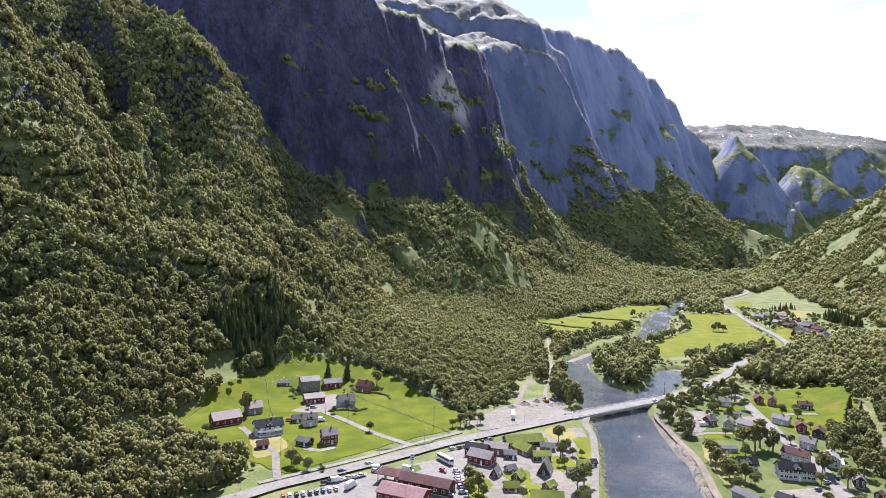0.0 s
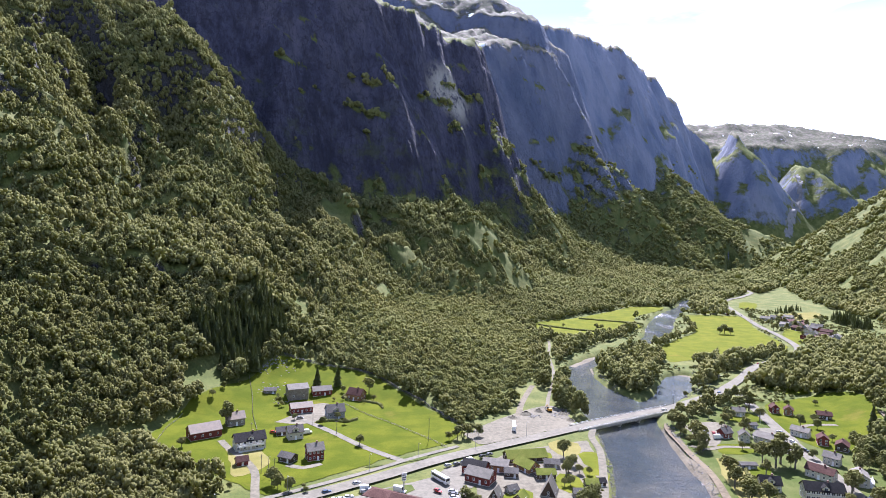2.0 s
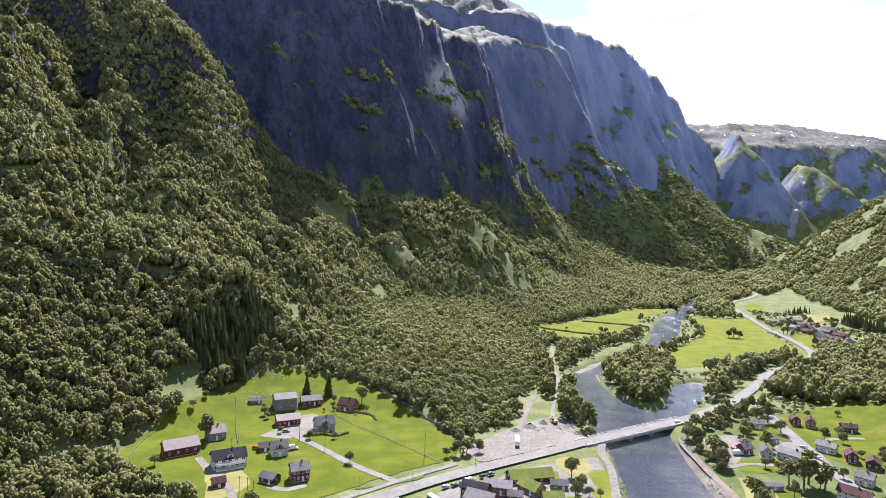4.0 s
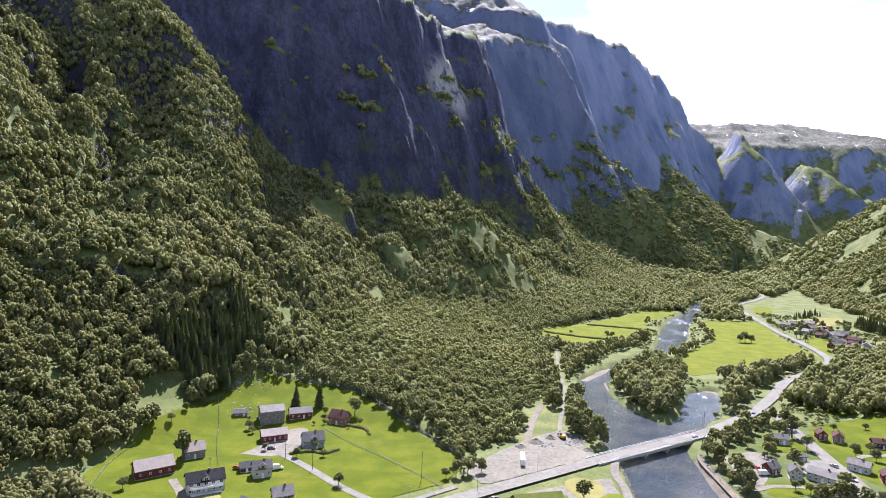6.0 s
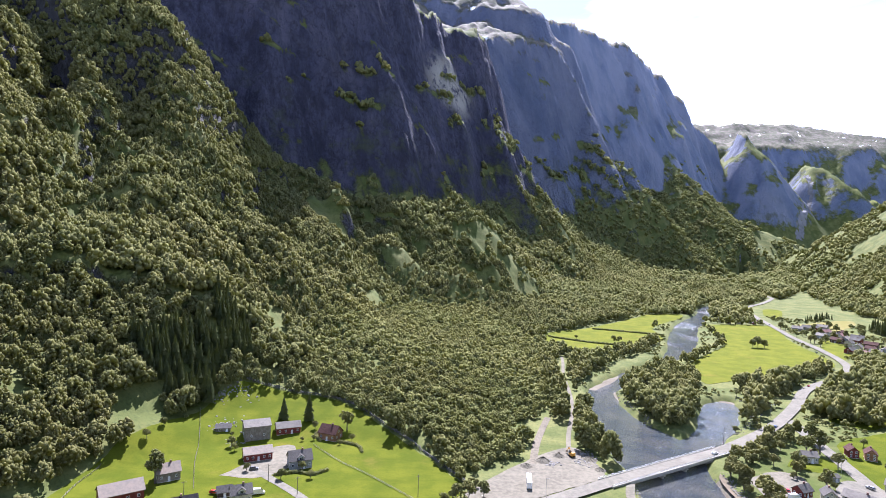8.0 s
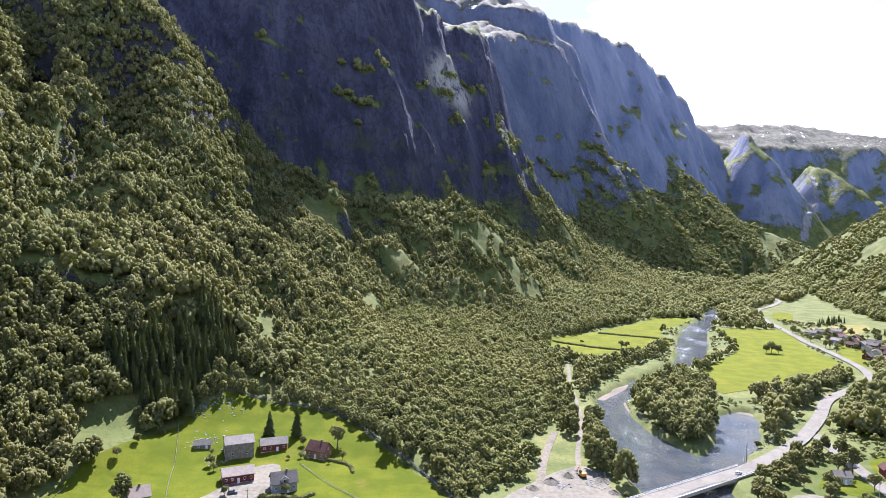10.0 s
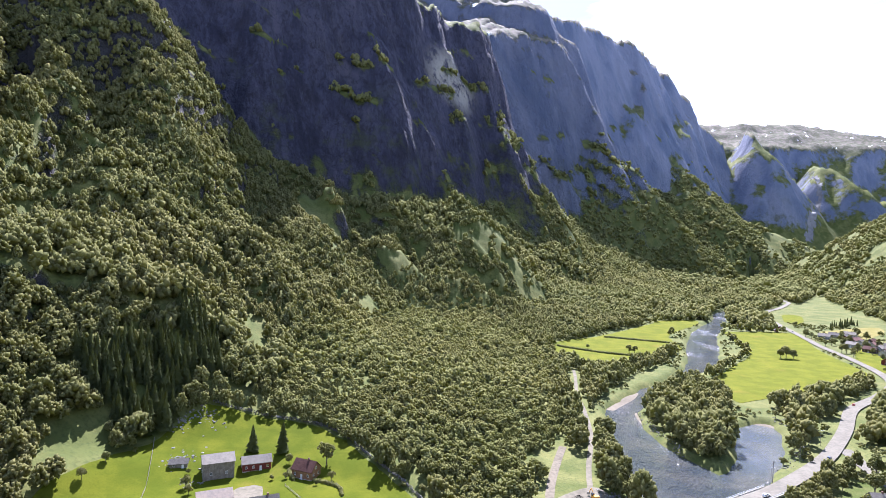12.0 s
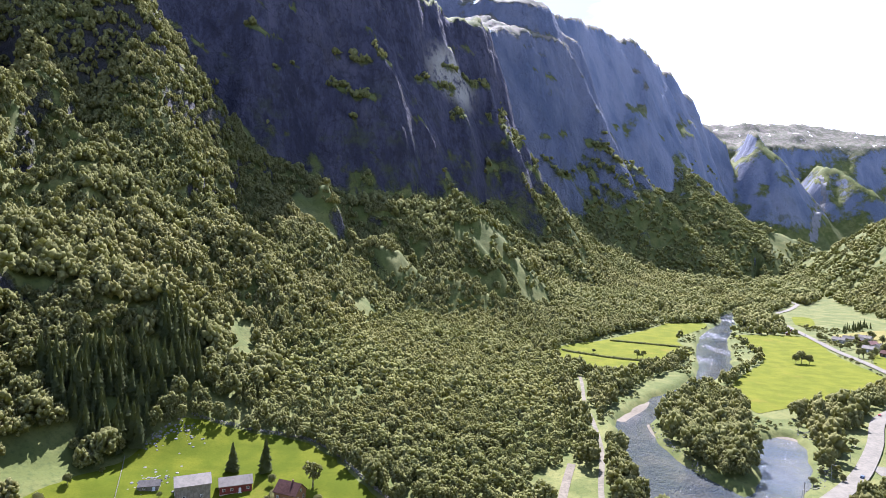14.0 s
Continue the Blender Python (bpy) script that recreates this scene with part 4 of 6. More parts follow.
def add_tube(bm, a, b, ra, rb, sides=7):
    a, b = Vector(a), Vector(b)
    q = (b - a).to_track_quat("Z", "Y").to_matrix()
    rings = []
    for c, r in ((a, ra), (b, rb)):
        rings.append([bm.verts.new(c + q @ Vector((r * math.cos(2 * math.pi * k / sides), r * math.sin(2 * math.pi * k / sides), 0))) for k in range(sides)])
    for k in range(sides):
        bm.faces.new((rings[0][k], rings[0][(k + 1) % sides], rings[1][(k + 1) % sides], rings[1][k]))
    bm.faces.new(rings[1])
    bm.faces.new(rings[0][::-1])
    return bm


def tube(a, b, ra, rb, sides=7):
    return add_tube(bmesh.new(), a, b, ra, rb, sides)


def prism(profile, x0, x1):
    """A closed outline in y, z drawn out along x."""
    bm = bmesh.new()
    a = [bm.verts.new((x0, y, z)) for y, z in profile]
    b = [bm.verts.new((x1, y, z)) for y, z in profile]
    n = len(profile)
    for k in range(n):
        bm.faces.new((a[k], b[k], b[(k + 1) % n], a[(k + 1) % n]))
    bm.faces.new(a[::-1])
    bm.faces.new(b)
    bmesh.ops.recalc_face_normals(bm, faces=bm.faces[:])
    return bm


def mesh_of(name, bm, material):
    me = bpy.data.meshes.new(name)
    bm.to_mesh(me)
    bm.free()
    me.materials.append(material)
    return me


# ---- paints ----
def boards(name, a, b, rough_=0.7, vary=0.15):
    """Painted or bare board cladding with fine vertical joints and weathering."""
    n = Nodes(name)
    tc = n.t.nodes.new("ShaderNodeTexCoord").outputs["Object"]
    c = n.mix(n.ramp(n.noise(1.6, 5, 0.65), 0.36, 0.68), a, b)
    c = n.mix(n.math("MULTIPLY", n.ramp(n.noise(0.35, 3, 0.6, tc, (1, 1, 0.08)), 0.5, 0.7), 0.45), c, tuple(v * 0.55 for v in a))
    c = n.mix(n.math("MULTIPLY", n.info.outputs["Random"], vary), c, tuple(v * 0.6 for v in b))
    n.bump(n.noise(0.22, 2, 0.5, tc, (1, 1, 0.02)), 0.04)
    return n.done(c, rough_, 0, 0.25)


WHITE = boards("white_boards", (0.443, 0.412, 0.330), (0.567, 0.522, 0.423))
RED = boards("red_boards", (0.13, 0.028, 0.022), (0.20, 0.045, 0.034))
BROWN = boards("brown_boards", (0.055, 0.036, 0.026), (0.10, 0.068, 0.048))
GREYWOOD = boards("bare_grey_boards", (0.16, 0.14, 0.115), (0.27, 0.24, 0.20))
GREYPAINT = boards("grey_boards", (0.25, 0.25, 0.25), (0.36, 0.36, 0.35))
ORANGE = boards("oiled_boards", (0.22, 0.11, 0.055), (0.33, 0.18, 0.09))
SLATE = surface("dark_slate", (0.013, 0.012, 0.013), (0.031, 0.029, 0.029), 0.8, 0.85, 0.3, 0.05, 0, 0.12)
GREYROOF = surface("grey_tiles", (0.070, 0.064, 0.058), (0.126, 0.115, 0.102), 0.8, 0.8, 0.3, 0.05, 0, 0.15)
PALEROOF = surface("pale_sheet_metal", (0.141, 0.128, 0.110), (0.225, 0.202, 0.169), 1.6, 0.75, 0.3, 0.03, 0.0, 0.1)
RUSTROOF = surface("rusting_sheet_metal", (0.182, 0.157, 0.127), (0.267, 0.211, 0.162), 1.2, 0.75, 0.2, 0.03)
BROWNROOF = surface("red_brown_tiles", (0.054, 0.025, 0.021), (0.095, 0.049, 0.040), 0.8, 0.85, 0.25, 0.05, 0, 0.12)
PINKROOF = surface("faded_red_roofing", (0.15, 0.082, 0.072), (0.22, 0.13, 0.115), 1.2, 0.8, 0.1, 0.04, 0, 0.15)
TURF = field_material("turf", (0.10, 0.125, 0.02), (0.19, 0.20, 0.045), (0.24, 0.20, 0.07))
BRICK = surface("chimney_brick", (0.17, 0.09, 0.07), (0.28, 0.17, 0.13), 0.3, 0.9, 0.3, 0.04)
GLASS = surface("window_glass", (0.015, 0.018, 0.022), (0.035, 0.04, 0.045), 0.5, 0.08, 0.2, 0, 0, 0.6)
TRIM = surface("white_trim", (0.68, 0.68, 0.66), (0.80, 0.80, 0.78), 0.8, 0.6)
STEEL = surface("galvanised_steel", (0.34, 0.35, 0.36), (0.50, 0.51, 0.52), 0.5, 0.4, 0.2, 0, 0.7)
RUBBER = surface("rubber", (0.018, 0.018, 0.018), (0.035, 0.035, 0.035), 0.3, 0.85)
CANVAS = surface("white_canvas", (0.70, 0.70, 0.68), (0.82, 0.82, 0.80), 0.8, 0.8)


# ---- houses ----
def window_mesh(w, h):
    frame_mesh = mesh_of("window", add_box(add_box(add_box(add_box(add_box(bmesh.new(), -w / 2, -0.09, 0, -w / 2 + 0.12, 0.02, h), w / 2 - 0.12, -0.09, 0, w / 2, 0.02, h),
                                                           -w / 2 + 0.12, -0.09, h - 0.12, w / 2 - 0.12, 0.02, h), -w / 2 + 0.12, -0.09, 0, w / 2 - 0.12, 0.02, 0.12), -0.04, -0.08, 0.12, 0.04, 0.02, h - 0.12), TRIM)
    pane_mesh = mesh_of("pane", box(-w / 2 + 0.1, -0.05, 0.1, w / 2 - 0.1, 0.01, h - 0.1), GLASS)
    return frame_mesh, pane_mesh


WINDOWS = {"small": window_mesh(1.1, 1.3), "wide": window_mesh(1.7, 1.45)}


def put_window(parent, kind, m):
    frame_mesh, pane_mesh = WINDOWS[kind]
    w = part("window", frame_mesh, None, parent)
    w.matrix_local = m
    part("pane", pane_mesh, None, w, "dark window glass")


def roof_slabs(L, W, H, rise, over, thick):
    """Two roof slopes with overhang, meeting at the ridge."""
    k = rise / (W / 2)
    out = [(-W / 2 - over, H - k * over), (0, H + rise), (W / 2 + over, H - k * over), (W / 2 + over, H - k * over + thick), (0, H + rise + thick * 1.2), (-W / 2 - over, H - k * over + thick)]
    return prism(out, -L / 2 - over, L / 2 + over)


SHRINK = {"houses of the village": 0.72, "houses of the timber village": 0.86}


def house(name, x, y, yaw, L, W, H, rise, walls, roof, label, category="house", group="", columns=3, floors=1, chimney=True, window="small", ends=2, dormer=False, porch=False, roof_name="roof", door=True):
    """A gabled building whose ridge runs along its own x; the front faces its own -y."""
    k = SHRINK.get(group, 1.0)
    L, W, H, rise = L * k, W * k, H * (0.4 + 0.6 * k), rise * k
    z = min(ground_at(x + dx, y + dy) for dx, dy in ((0, 0), (4, 0), (-4, 0), (0, 4), (0, -4)))
    ob = thing(name, x, y, z, yaw, label, category, group)
    part("plinth", box(-L / 2 - 0.06, -W / 2 - 0.06, -0.6, L / 2 + 0.06, W / 2 + 0.06, 0.5), CONCRETE, ob, "grey foundation")
    part("wall", prism([(-W / 2, 0.5), (W / 2, 0.5), (W / 2, H), (0, H + rise), (-W / 2, H)], -L / 2, L / 2), walls, ob)
    part(roof_name, roof_slabs(L, W, H, rise, 0.55, 0.22), roof, ob)
    if chimney:
        part("chimney", box(L * 0.12 - 0.4, -0.4, H + rise * 0.6, L * 0.12 + 0.4, 0.4, H + rise + 1.1, 0.05), BRICK, ob)
    storey = (H - 0.5) / floors
    for f in range(floors):
        zz = 0.5 + f * storey + storey * 0.30
        for c in range(columns):
            u = -L / 2 + L * (c + 0.5) / columns
            if door and f == 0 and c == columns // 2:
                part("door", add_box(box(u - 0.55, -W / 2 - 0.07, 0.5, u + 0.55, -W / 2 + 0.02, 2.6), u - 0.7, -W / 2 - 0.5, -0.3, u + 0.7, -W / 2, 0.5), TRIM, ob, "pale entrance door with a step")
                continue
            put_window(ob, window, pose(u, -W / 2, zz))
        for e, turn in ((-1, -90), (1, 90)):
            for c in range(ends):
                v = -W / 2 + W * (c + 0.5) / ends
                put_window(ob, "small", pose(e * L / 2, v, zz, 0, 0, turn))
    if rise > 2.4:
        for e, turn in ((-1, -90), (1, 90)):
            put_window(ob, "small", pose(e * L / 2, 0, H + 0.1, 0, 0, turn))
    if dormer:
        d = part("dormer", prism([(-1.6, 0), (1.6, 0), (1.6, 1.5), (0, 2.7), (-1.6, 1.5)], 0, W * 0.42), walls, ob)
        d.matrix_local = pose(0, -W / 2 + 0.1, H - 0.2, 0, 0, 90)
        r = part("dormer_roof", roof_slabs(W * 0.42, 3.2, 1.5, 1.2, 0.3, 0.16), roof, ob)
        r.matrix_local = pose(0, -W / 2 + 0.1 + W * 0.21, H - 0.2, 0, 0, 90)
        put_window(ob, "wide", pose(0, -W / 2 + 0.08, H + 0.1))
    if porch:
        p = part("porch", add_box(add_box(box(-L * 0.42, -W / 2 - 2.2, 0.3, L * 0.42, -W / 2, 0.5), -L * 0.42, -W / 2 - 2.2, storey + 0.4, L * 0.42, -W / 2, storey + 0.6), -L * 0.42, -W / 2 - 2.25, storey + 0.6, L * 0.42, -W / 2 - 2.15, storey + 1.5), TRIM, ob, "white balcony")
        for u in (-0.4, -0.14, 0.14, 0.4):
            part("post", tube((L * u, -W / 2 - 2.1, 0.4), (L * u, -W / 2 - 2.1, storey + 0.5), 0.09, 0.09), TRIM, p)
    return ob


# the farm
house("barn", -133, 368, 38, 17, 10, 4.6, 3.4, RED, RUSTROOF, "red board barn with a pale rusting metal roof", "barn", columns=4, chimney=False, ends=1, door=False)
house("farmhouse", -123, 391, 34, 10, 8, 4.6, 3.2, GREYWOOD, RUSTROOF, "weathered grey farmhouse half hidden behind a tree", columns=3)
house("villa", -102, 353, 30, 16, 9, 5.6, 3.2, WHITE, SLATE, "white board villa with a dark roof and balcony", columns=5, floors=2, dormer=True, porch=True, window="wide")
house("shed", -98, 329, 32, 5.5, 4.5, 2.8, 1.8, RED, BROWNROOF, "small red shed with a red-brown roof", "shed", columns=1, ends=1, chimney=False)
house("barn", -99, 449, 26, 14, 11, 8.6, 2.4, GREYWOOD, PALEROOF, "tall bare grey wooden barn with a pale roof", "barn", columns=2, ends=1, chimney=False, door=False)
house("barn", -83, 457, 24, 13.5, 7, 4.2, 2.4, RED, PALEROOF, "low red barn wing with a pale metal roof", "barn", columns=4, chimney=False, ends=1)
house("barn", -89, 419, 26, 14, 8, 4.2, 2.4, RED, RUSTROOF, "red board cowshed with a grey roof", "barn", columns=5, chimney=False, ends=1)
house("farmhouse", -65, 411, 24, 11, 9, 4.8, 3.6, GREYPAINT, GREYROOF, "grey house with a grey slate roof and hedge", columns=4, dormer=True)
house("farmhouse", -57, 452, -22, 11, 8, 4.6, 3.6, ORANGE, BROWNROOF, "brown timber house with a red-brown roof", columns=3)
house("shed", -90, 375, 24, 6, 4.5, 2.8, 1.9, BROWN, GREYROOF, "dark brown shed with a grey roof", "shed", columns=1, ends=1, chimney=False)
house("house", -81, 370, 26, 8.5, 7, 4.8, 2.8, WHITE, GREYROOF, "small white house with a grey roof", columns=3, floors=1, dormer=True)
house("house", -63, 340, 26, 8.5, 7, 5.8, 2.8, RED, PALEROOF, "red two-storey house with a pale roof", columns=4, floors=2)
house("garage", -76, 336, -24, 8, 6, 2.9, 1.7, BROWN, GREYROOF, "dark garage with pale doors and a grey roof", "garage", columns=2, ends=1, chimney=False)
house("shed", -119, 452, 16, 8, 5, 2.6, 1.5, GREYWOOD, GREYROOF, "low weathered shed with a grey roof", "shed", columns=2, ends=1, chimney=False)

# the red timber houses and turf roofs by the car park
TIMBER = "houses of the timber village"
house("hall", 22, 328, -22, 14, 9, 4.8, 2.6, RED, SLATE, "red timber hall with a dark slate roof", "hall", TIMBER, columns=4, chimney=False)
house("hall", 24, 318, -28, 15, 11, 4.6, 3.0, RED, PALEROOF, "red timber hall with a pale grey roof", "hall", TIMBER, columns=4, chimney=False)
house("hall", 33, 333, -12, 15, 10, 4.2, 2.2, ORANGE, PALEROOF, "brown timber hall with a pale grey roof", "hall", TIMBER, columns=4, chimney=False)
house("longhouse", 50, 347, 14, 26, 10, 3.2, 3.4, BROWN, TURF, "dark timber longhouse with a grass roof", "longhouse", TIMBER, columns=5, chimney=False, roof_name="turf_roof")
house("longhouse", 49, 334, -52, 13, 9, 3.2, 3.4, ORANGE, TURF, "timber longhouse gable with a grass roof", "longhouse", TIMBER, columns=2, chimney=False, roof_name="turf_roof")
house("cabin", 40, 325, -4, 7.5, 6, 3.0, 1.8, BROWN, GREYROOF, "small dark cabin with a grey roof", "cabin", TIMBER, columns=2, chimney=False)
house("cabin", 57, 324, 6, 11, 7, 3.4, 2.0, BROWN, TURF, "dark timber cabin with a grass roof", "cabin", TIMBER, columns=3, chimney=False, roof_name="turf_roof")
house("cabin", 63, 339, -6, 9, 6, 2.8, 1.8, GREYWOOD, GREYROOF, "grey timber cabin with a grey roof", "cabin", TIMBER, columns=2, chimney=False)
house("steep_hall", 56, 306, 72, 11, 7.5, 1.6, 7.4, BROWN, PALEROOF, "dark hall with a steep pale plank roof", "hall", TIMBER, columns=2, ends=1, chimney=False)
house("steep_cabin", 30, 300, 64, 6.5, 5, 1.4, 4.2, BROWN, PALEROOF, "small dark cabin with a steep pale roof", "cabin", TIMBER, columns=1, ends=1, chimney=False)
house("cabin", 41, 297, 60, 7.5, 6, 2.2, 2.8, BROWN, TURF, "round-eaved cabin with a yellowing grass roof", "cabin", TIMBER, columns=1, ends=1, chimney=False, roof_name="turf_roof")
house("cabin", 38, 306, 30, 6, 5, 2.2, 2.0, GREYWOOD, GREYROOF, "small open grey timber hut", "cabin", TIMBER, columns=1, ends=1, chimney=False)
house("cabin", 36, 284, 4, 8, 6, 2.6, 2.2, RED, TURF, "red-brown cabin with a grass roof", "cabin", TIMBER, columns=2, ends=1, chimney=False, roof_name="turf_roof")
house("cabin", 55, 287, 40, 6.5, 5.5, 2.2, 2.0, ORANGE, TURF, "low timber cabin with a dry grass roof", "cabin", TIMBER, columns=1, ends=1, chimney=False, roof_name="turf_roof")
house("longhouse", 51, 272, -4, 17, 9, 3.0, 3.2, BROWN, TURF, "long dark house with a mossy grass roof", "longhouse", TIMBER, columns=4, chimney=False, roof_name="turf_roof")
house("cabin", 78, 315, 4, 7, 6, 2.8, 1.8, BROWN, TURF, "dark cabin with a grass roof by the river", "cabin", TIMBER, columns=2, ends=1, chimney=False, roof_name="turf_roof")
house("cabin", 70, 304, 2, 7, 6, 2.8, 1.6, GREYWOOD, GREYROOF, "grey timber cabin with a plain grey roof", "cabin", TIMBER, columns=2, ends=1, chimney=False)
house("cabin", 83, 317, 10, 5, 5, 2.6, 1.6, BROWN, SLATE, "small dark timber storehouse", "cabin", TIMBER, columns=1, ends=1, chimney=False)

# the service station
house("service_building", -5, 283, -22, 26, 10, 4.2, 2.0, BROWN, BROWNROOF, "brown service building with a red-brown roof", "shop", columns=6, chimney=False, window="wide")
house("restaurant", -15, 270, -22, 22, 12, 4.4, 2.4, RED, PINKROOF, "low red restaurant with a faded red roof", "restaurant", columns=6, chimney=False, window="wide")
def fuel_canopy(x, y, yaw):
    ob = thing("fuel_canopy", x, y, ground_at(x, y), yaw, "open fuel canopy with a red-brown hipped roof", "canopy")
    bm = bmesh.new()
    a = [bm.verts.new(p) for p in ((-6.5, -5, 4.6), (6.5, -5, 4.6), (6.5, 5, 4.6), (-6.5, 5, 4.6))]
    b = [bm.verts.new(p) for p in ((-6.5, -5, 4.9), (6.5, -5, 4.9), (6.5, 5, 4.9), (-6.5, 5, 4.9))]
    r = [bm.verts.new(p) for p in ((-2.5, 0, 6.6), (2.5, 0, 6.6))]
    bm.faces.new(a[::-1])
    for k in range(4):
        bm.faces.new((a[k], a[(k + 1) % 4], b[(k + 1) % 4], b[k]))
    bm.faces.new((b[0], b[1], r[1], r[0]))
    bm.faces.new((b[1], b[2], r[1]))
    bm.faces.new((b[2], b[3], r[0], r[1]))
    bm.faces.new((b[3], b[0], r[0]))
    part("roof", bm, BROWNROOF, ob)
    for px, py in ((-5, -3.6), (5, -3.6), (-5, 3.6), (5, 3.6)):
        part("post", box(px - 0.2, py - 0.2, 0, px + 0.2, py + 0.2, 4.6), TRIM, ob)
    for px in (-2.5, 2.5):
        part("fuel_pump", box(px - 0.4, -0.3, 0.1, px + 0.4, 0.3, 2.0, 0.05), STEEL, ob)


fuel_canopy(-23, 290, -22)

# the village across the river
VILLAGE = "houses of the village"
house("house", 212, 440, -8, 11, 8, 4.8, 2.8, WHITE, PALEROOF, "white house with a pale roof below the road", group=VILLAGE, columns=4)
house("shed", 208, 414, 4, 8, 6, 3.2, 1.4, GREYPAINT, GREYROOF, "low grey wooden outbuilding", "shed", VILLAGE, columns=2, ends=1, chimney=False)
house("house", 181, 394, 24, 9.5, 8, 4.4, 3.2, RED, GREYROOF, "dark red house with a grey roof and white gable", group=VILLAGE, columns=3)
house("house", 190, 388, 70, 10, 8, 5.2, 3.4, WHITE, GREYROOF, "white gabled house with a grey roof", group=VILLAGE, columns=3, floors=2)
house("house", 203, 384, -50, 20, 10, 5.0, 3.2, WHITE, PALEROOF, "large white house with a pale metal roof", group=VILLAGE, columns=5, floors=2)
house("house", 243, 450, 75, 9, 7.5, 5.2, 3.0, RED, BROWNROOF, "red gabled house with a red-brown roof", group=VILLAGE, columns=3, floors=2)
house("house", 251, 446, 60, 10, 8, 5.0, 3.2, ORANGE, BROWNROOF, "red-brown house with a brown roof", group=VILLAGE, columns=3, floors=2)
house("house", 271, 438, -18, 12, 8.5, 4.4, 2.6, BROWN, BROWNROOF, "dark brown house on the green slope", group=VILLAGE, columns=4)
house("house", 232, 400, -48, 14, 9, 5.0, 2.8, WHITE, PALEROOF, "white house with a pale roof along the street", group=VILLAGE, columns=4, floors=2)
house("house", 237, 386, 64, 11, 8, 5.2, 3.0, RED, BROWNROOF, "dark red gabled house with a brown roof", group=VILLAGE, columns=3, floors=2)
house("house", 243, 377, 52, 12, 9, 4.4, 3.0, BROWN, BROWNROOF, "brown-red house with a wide red-brown roof", group=VILLAGE, columns=3)
house("house", 222, 354, -48, 11, 8, 5.4, 3.2, WHITE, PALEROOF, "white two-storey gabled house with a pale roof", group=VILLAGE, columns=4, floors=2)
house("cabin", 268, 389, 46, 9, 7, 3.4, 2.4, BROWN, GREYROOF, "small dark cabin with a grey roof", "cabin", VILLAGE, columns=2)
house("villa", 219, 328, 62, 14, 10, 6.0, 3.0, WHITE, PALEROOF, "white villa with a pale roof and balconies", "house", VILLAGE, columns=4, floors=2, porch=True)
house("house", 203, 334, -52, 18, 9.5, 5.2, 3.4, WHITE, BROWNROOF, "long white house with a red-brown roof", group=VILLAGE, columns=5, floors=2)
house("house", 167, 318, -10, 13, 9, 5.0, 4.0, WHITE, SLATE, "white house with a dark steep roof", group=VILLAGE, columns=4, floors=2, dormer=True)
house("hotel", 187, 308, -10, 24, 10, 6.8, 4.0, WHITE, SLATE, "large white wooden hotel with a black roof", "hotel", VILLAGE, columns=8, floors=2, window="wide", dormer=True, ends=3)
house("shed", 170, 345, 2, 12, 6, 3.0, 1.0, GREYPAINT, GREYROOF, "long low grey garage behind the hedge", "shed", VILLAGE, columns=3, ends=1, chimney=False)
house("workshop", 148, 280, -64, 17, 9, 3.8, 1.8, GREYPAINT, GREYROOF, "grey workshop with a grey metal roof", "workshop", VILLAGE, columns=4, chimney=False)
house("house", 215, 300, 66, 8, 7, 4.8, 2.8, BROWN, GREYROOF, "small dark brown house with a grey roof", group=VILLAGE, columns=2, floors=2)
house("shed", 216, 287, 30, 5, 4.5, 2.6, 1.8, BROWN, BROWNROOF, "little dark brown wooden shed", "shed", VILLAGE, columns=1, ends=1, chimney=False)
house("shed", 162, 342, 10, 4, 4, 2.4, 1.2, BROWN, SLATE, "little dark wooden garden shed", "shed", VILLAGE, columns=1, ends=1, chimney=False)
house("house", 166, 276, -50, 15, 10, 4.0, 2.0, GREYPAINT, SLATE, "grey building with a dark roof", group=VILLAGE, columns=4)


def polytunnel(x, y, yaw):
    ob = thing("greenhouse", x, y, ground_at(x, y), yaw, "white plastic greenhouse tunnel", "greenhouse")
    arc = [(-2.6, 0)] + [(-2.6 * math.cos(a), 2.6 * math.sin(a)) for a in (k * math.pi / 8 for k in range(1, 8))] + [(2.6, 0)]
    part("cover", prism(arc, -5, 5), CANVAS, ob)
    part("door", box(5.0, -0.6, 0, 5.06, 0.6, 2.0), TRIM, ob)


polytunnel(259, 368, 20)


# ---- the far hamlet and the camp site ----
rnd_h = random.Random(12)
for x, y in ((502, 938), (523, 950), (529, 940), (550, 960), (524, 912), (520, 893), (526, 882), (514, 857), (499, 828), (522, 849), (492, 803), (498, 790), (520, 820), (488, 768), (470, 758), (466, 778), (496, 846), (497, 878), (508, 782), (540, 905), (538, 870)):
    walls, roof, tone = rnd_h.choice(((WHITE, GREYROOF, "white house with a grey roof"), (WHITE, PINKROOF, "white house with a faded red roof"), (BROWN, BROWNROOF, "dark brown house with a brown roof"), (GREYPAINT, PALEROOF, "grey house with a pale roof"), (RED, GREYROOF, "red house with a grey roof")))
    house("house", x, y, rnd_h.choice((20, 40, -50, -65)) + rnd_h.uniform(-8, 8), rnd_h.uniform(10, 15), rnd_h.uniform(7.5, 9.5), 4.2, 2.8, walls, roof, tone + " in the far hamlet", group="houses of the far hamlet", columns=3, ends=1)
